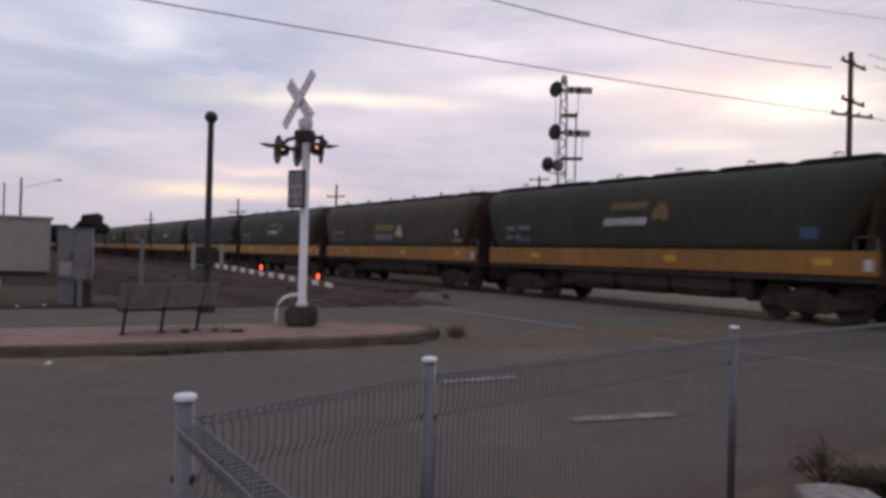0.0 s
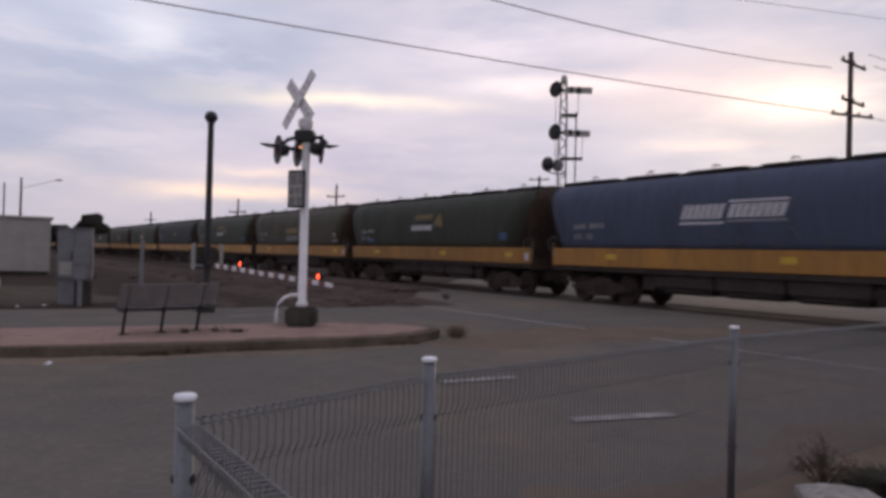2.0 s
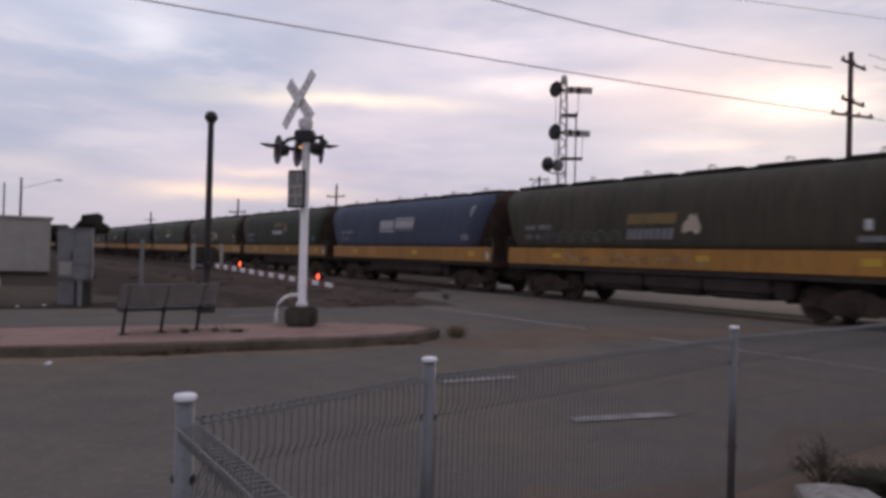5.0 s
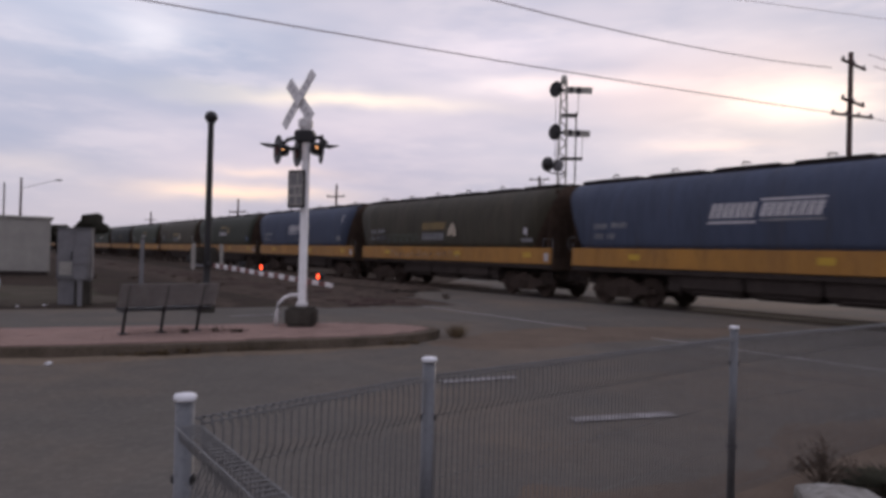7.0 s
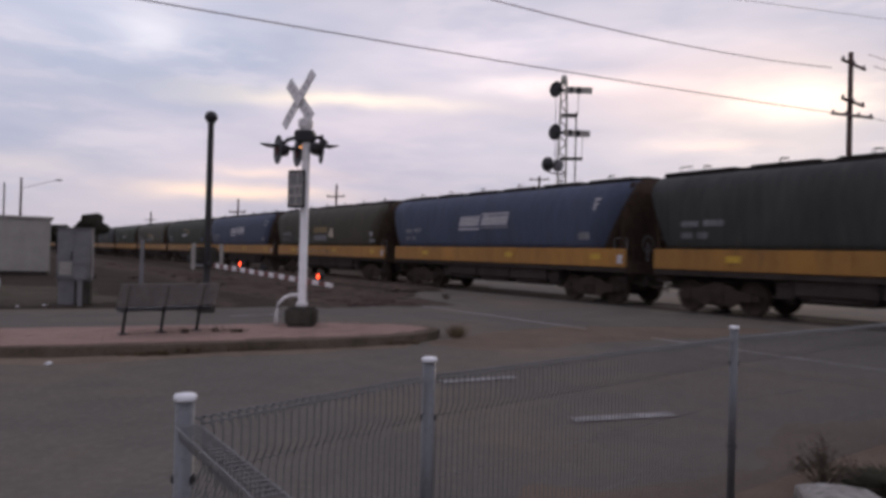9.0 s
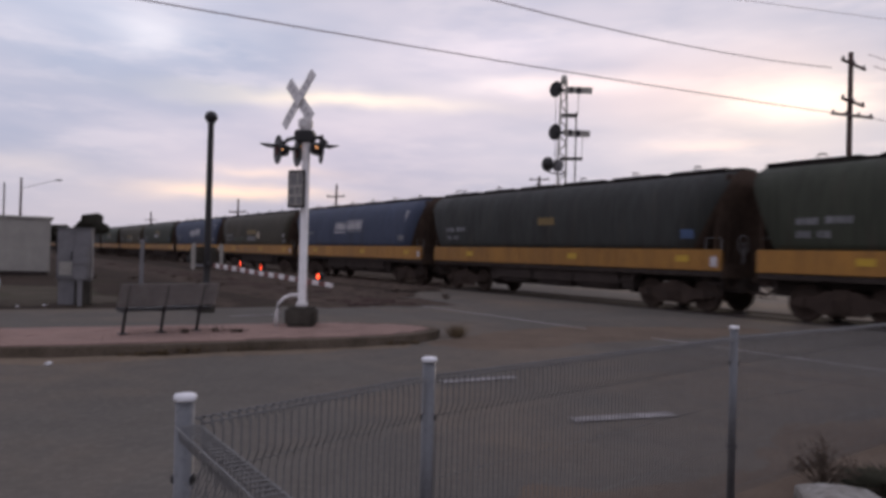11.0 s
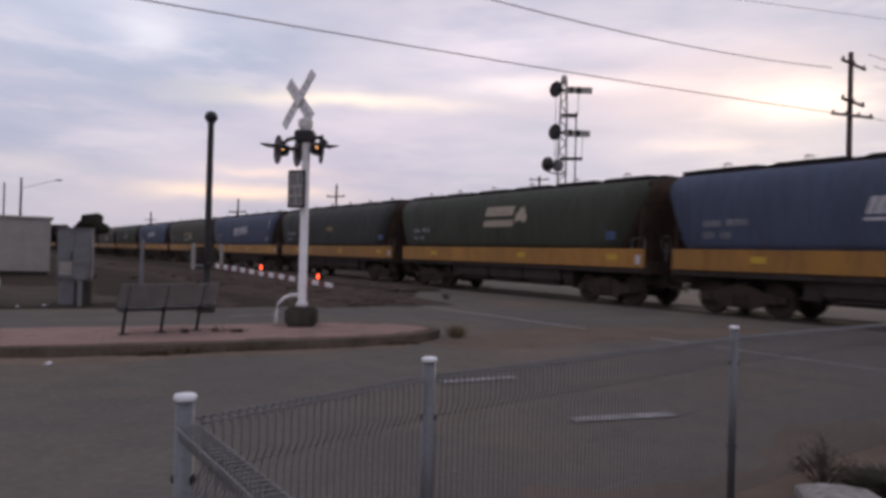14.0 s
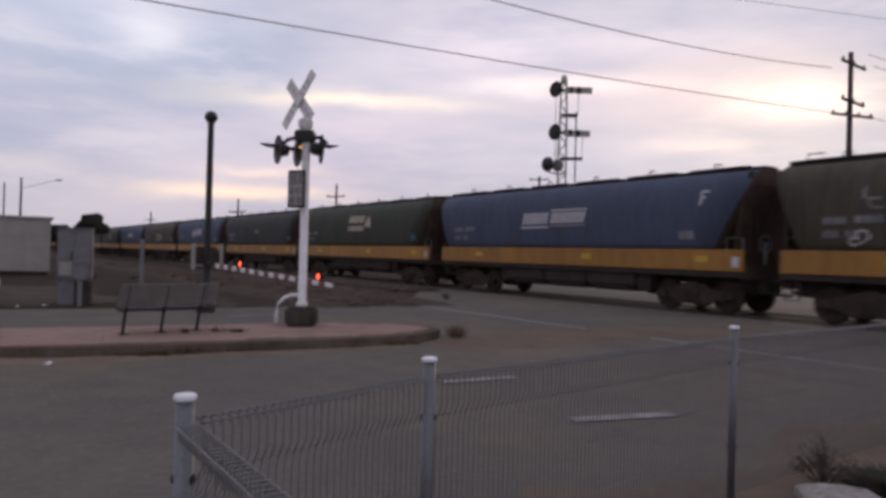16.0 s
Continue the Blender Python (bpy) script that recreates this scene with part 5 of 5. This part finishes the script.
    for k in range(22):
        p = rail_place(rnd.uniform(18, 36), rnd.uniform(4.5, 16.0))
        weed_clump(p.x, p.y, 0.0, rnd.uniform(0.15, 0.4), rnd.uniform(0.10, 0.28), 60, "clump of dry weed beside the rails", 100 + k)
    # pale litter
    for x, y in ((-9.42, 16.5), (-9.75, 16.0), (-4.75, 8.45)):
        solid("litter", box(-0.035, 0.04, -0.03, 0.03, 0.0, 0.035, 0.01), "cap", "scrap of pale litter on the ground", "litter", at=pose(x, y, 0.006, 4, 3, 20 * x))


def build_tree(x, y, h, spread, seed, label):
    rnd = random.Random(seed)
    t = thing("tree", label, "tree", at=Matrix.Translation((x, y, 0)), group="distant trees")
    bm = tube([(0, 0, -0.2), (0.1, 0, h * 0.3), (0, 0.1, h * 0.6)], h * 0.04, 8, r_end=h * 0.015)
    tips = []
    for k in range(9):
        a = k * 0.7 + rnd.uniform(-.2, .2)
        tip = Vector((math.cos(a) * spread * rnd.uniform(.5, .8), math.sin(a) * spread * rnd.uniform(.5, .8), h * rnd.uniform(0.5, 0.85)))
        tube([(0, 0, h * rnd.uniform(.28, .45)), tuple(tip * 0.6 + Vector((0, 0, h * 0.15))), tuple(tip)], h * 0.014, 5, bm, r_end=h * 0.004)
        tips.append(tip)
    part("trunk", bm, "bark", t)
    lm = bmesh.new()
    lobes = []
    for k in range(11):
        a, e = k * 2.4, (k % 4) * 0.42 - 0.1
        lobes.append((Vector((math.cos(a) * math.cos(e) * spread * 0.52, math.sin(a) * math.cos(e) * spread * 0.52, h * (0.60 + 0.20 * math.sin(e) + rnd.uniform(-.02, .02)))), spread * rnd.uniform(0.34, 0.46)))
    for k in range(3000):
        c, r = lobes[k % 11]
        w = Vector((rnd.gauss(0, 1), rnd.gauss(0, 1), rnd.gauss(0, 1))).normalized()
        p = c + Vector((w.x, w.y, w.z * 0.75)) * r * rnd.random() ** 0.4
        s = rnd.uniform(0.16, 0.36) * spread / 3
        u = Vector((rnd.uniform(-1, 1), rnd.uniform(-1, 1), rnd.uniform(-1, 1))).normalized()
        v = u.orthogonal().normalized()
        q = u.cross(v)
        vs = [lm.verts.new(p + w) for w in (u * s, v * s * 0.6, -u * s, -v * s * 0.6, q * s * 0.35)]
        for a, b in ((0, 1), (1, 2), (2, 3), (3, 0)):
            lm.faces.new((vs[a], vs[b], vs[4]))
    part("crown", lm, "leaf", t)


def build_far_trees():
    build_tree(-45.6, 90, 6.2, 2.3, 1, "dark rounded tree behind the railway yard")
    build_tree(-50.5, 95, 3.6, 2.0, 2, "small dark tree behind the railway yard")
    build_tree(-41.8, 95, 3.4, 1.6, 3, "small dark tree behind the railway yard")
    build_tree(-55.5, 100, 4.4, 3.0, 4, "small dark tree behind the railway yard")


def shrub(x, y, z, h, seed):
    """A dead weed: thin stems that fork, with small dry leaves and seed heads."""
    rnd = random.Random(seed)
    t = thing("dead_weed", "dry brown weed with forked stems beside the stone", "weed", at=Matrix.Translation((x, y, z)), group="dry weeds")
    stems, leaves = bmesh.new(), bmesh.new()
    for k in range(64):
        a = rnd.uniform(0, 6.28)
        lean = rnd.uniform(0.02, 0.80) ** 1.2
        tip = Vector((math.cos(a) * lean * h, math.sin(a) * lean * h, h * (1.0 - 0.55 * lean) * rnd.uniform(0.45, 1.1)))
        mid = tip * 0.5 + Vector((0, 0, 0.1 * h))
        tube([(0, 0, -0.01), tuple(mid), tuple(tip)], 0.0035, 4, stems, r_end=0.0012)
        for q in range(4):
            p = mid.lerp(tip, rnd.random())
            e = p + Vector((rnd.uniform(-.2, .2), rnd.uniform(-.2, .2), rnd.uniform(0.02, .2))) * h
            tube([tuple(p), tuple(e)], 0.0018, 3, stems, r_end=0.0008)
            for _ in range(7):
                c = p.lerp(e, rnd.random())
                u = Vector((rnd.uniform(-1, 1), rnd.uniform(-1, 1), rnd.uniform(-1, 1))).normalized()
                v = u.orthogonal().normalized()
                vs = [leaves.verts.new(c + o) for o in (u * 0.008, v * 0.004, -u * 0.008, -v * 0.004)]
                leaves.faces.new(vs)
    tagged(part("stem_tangle", stems, "weed", t), kind="stuff")
    tagged(part("dry_foliage", leaves, "weed", t), kind="stuff")


def build_corner():
    # a lump of broken kerb: flat top that falls off at one end
    rock = box(-0.27, 0.27, -0.16, 0.16, -0.06, 0.15)
    bmesh.ops.subdivide_edges(rock, edges=rock.edges[:], cuts=3, use_grid_fill=True)
    for v in rock.verts:
        d = Vector((noise.noise(v.co * 6), noise.noise(v.co * 6 + Vector((9, 0, 0))), noise.noise(v.co * 5 + Vector((0, 7, 0)))))
        v.co += d * 0.022
        v.co.z -= max(0.0, v.co.x - 0.06) * 0.5 + max(0.0, -v.co.x - 0.2) * 0.4
    bmesh.ops.bevel(rock, geom=[e for e in rock.edges if len(e.link_faces) == 2 and e.calc_face_angle() > 0.9], offset=0.012, segments=1, affect="EDGES")
    solid("edging_stone", rock, "pale_stone", "whitewashed broken kerb block in the dirt", "stone", at=pose(2.43, 4.08, -0.008, 0, 0, -14))
    shrub(2.50, 4.52, 0.0, 0.325, 12)
    weed_clump(3.02, 4.5, 0.0, 0.36, 0.11, 1100, "low dull green weeds beside the stone", 13, "low_weed")
    rnd = random.Random(8)
    for k in range(24):
        a, b = Vector((-4.3, 9.12)), Vector((-0.4, 11.3))
        p = a.lerp(b, rnd.random())
        weed_clump(p.x, p.y + 0.05, 0.0, 0.12, rnd.uniform(0.06, 0.16), 40, "tuft of dry grass at the kerb", 20 + k, "grass", "grass_tuft")
    weed_clump(0.28, 12.45, 0.0, 0.24, 0.30, 120, "tuft of dry grass at the island's tip", 40, "grass", "grass_tuft")
    weed_clump(-6.25, 9.5, 0.15, 0.20, 0.24, 160, "tuft of dry grass on the island", 41, "grass", "grass_tuft")


build_ground()
ISLAND, ISLAND_INNER = build_island()
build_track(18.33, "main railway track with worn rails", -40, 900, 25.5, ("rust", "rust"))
build_track(9.85, "nearer railway track, flush in the road", -40, 300, 16.5, ("rail", "rail_dull"))
build_train()
build_semaphore()
build_power()
build_yard()
build_far_trees()
build_boom()
build_crossing_signal()
build_bench()
build_fence()
build_corner()
build_pavers()
motions()
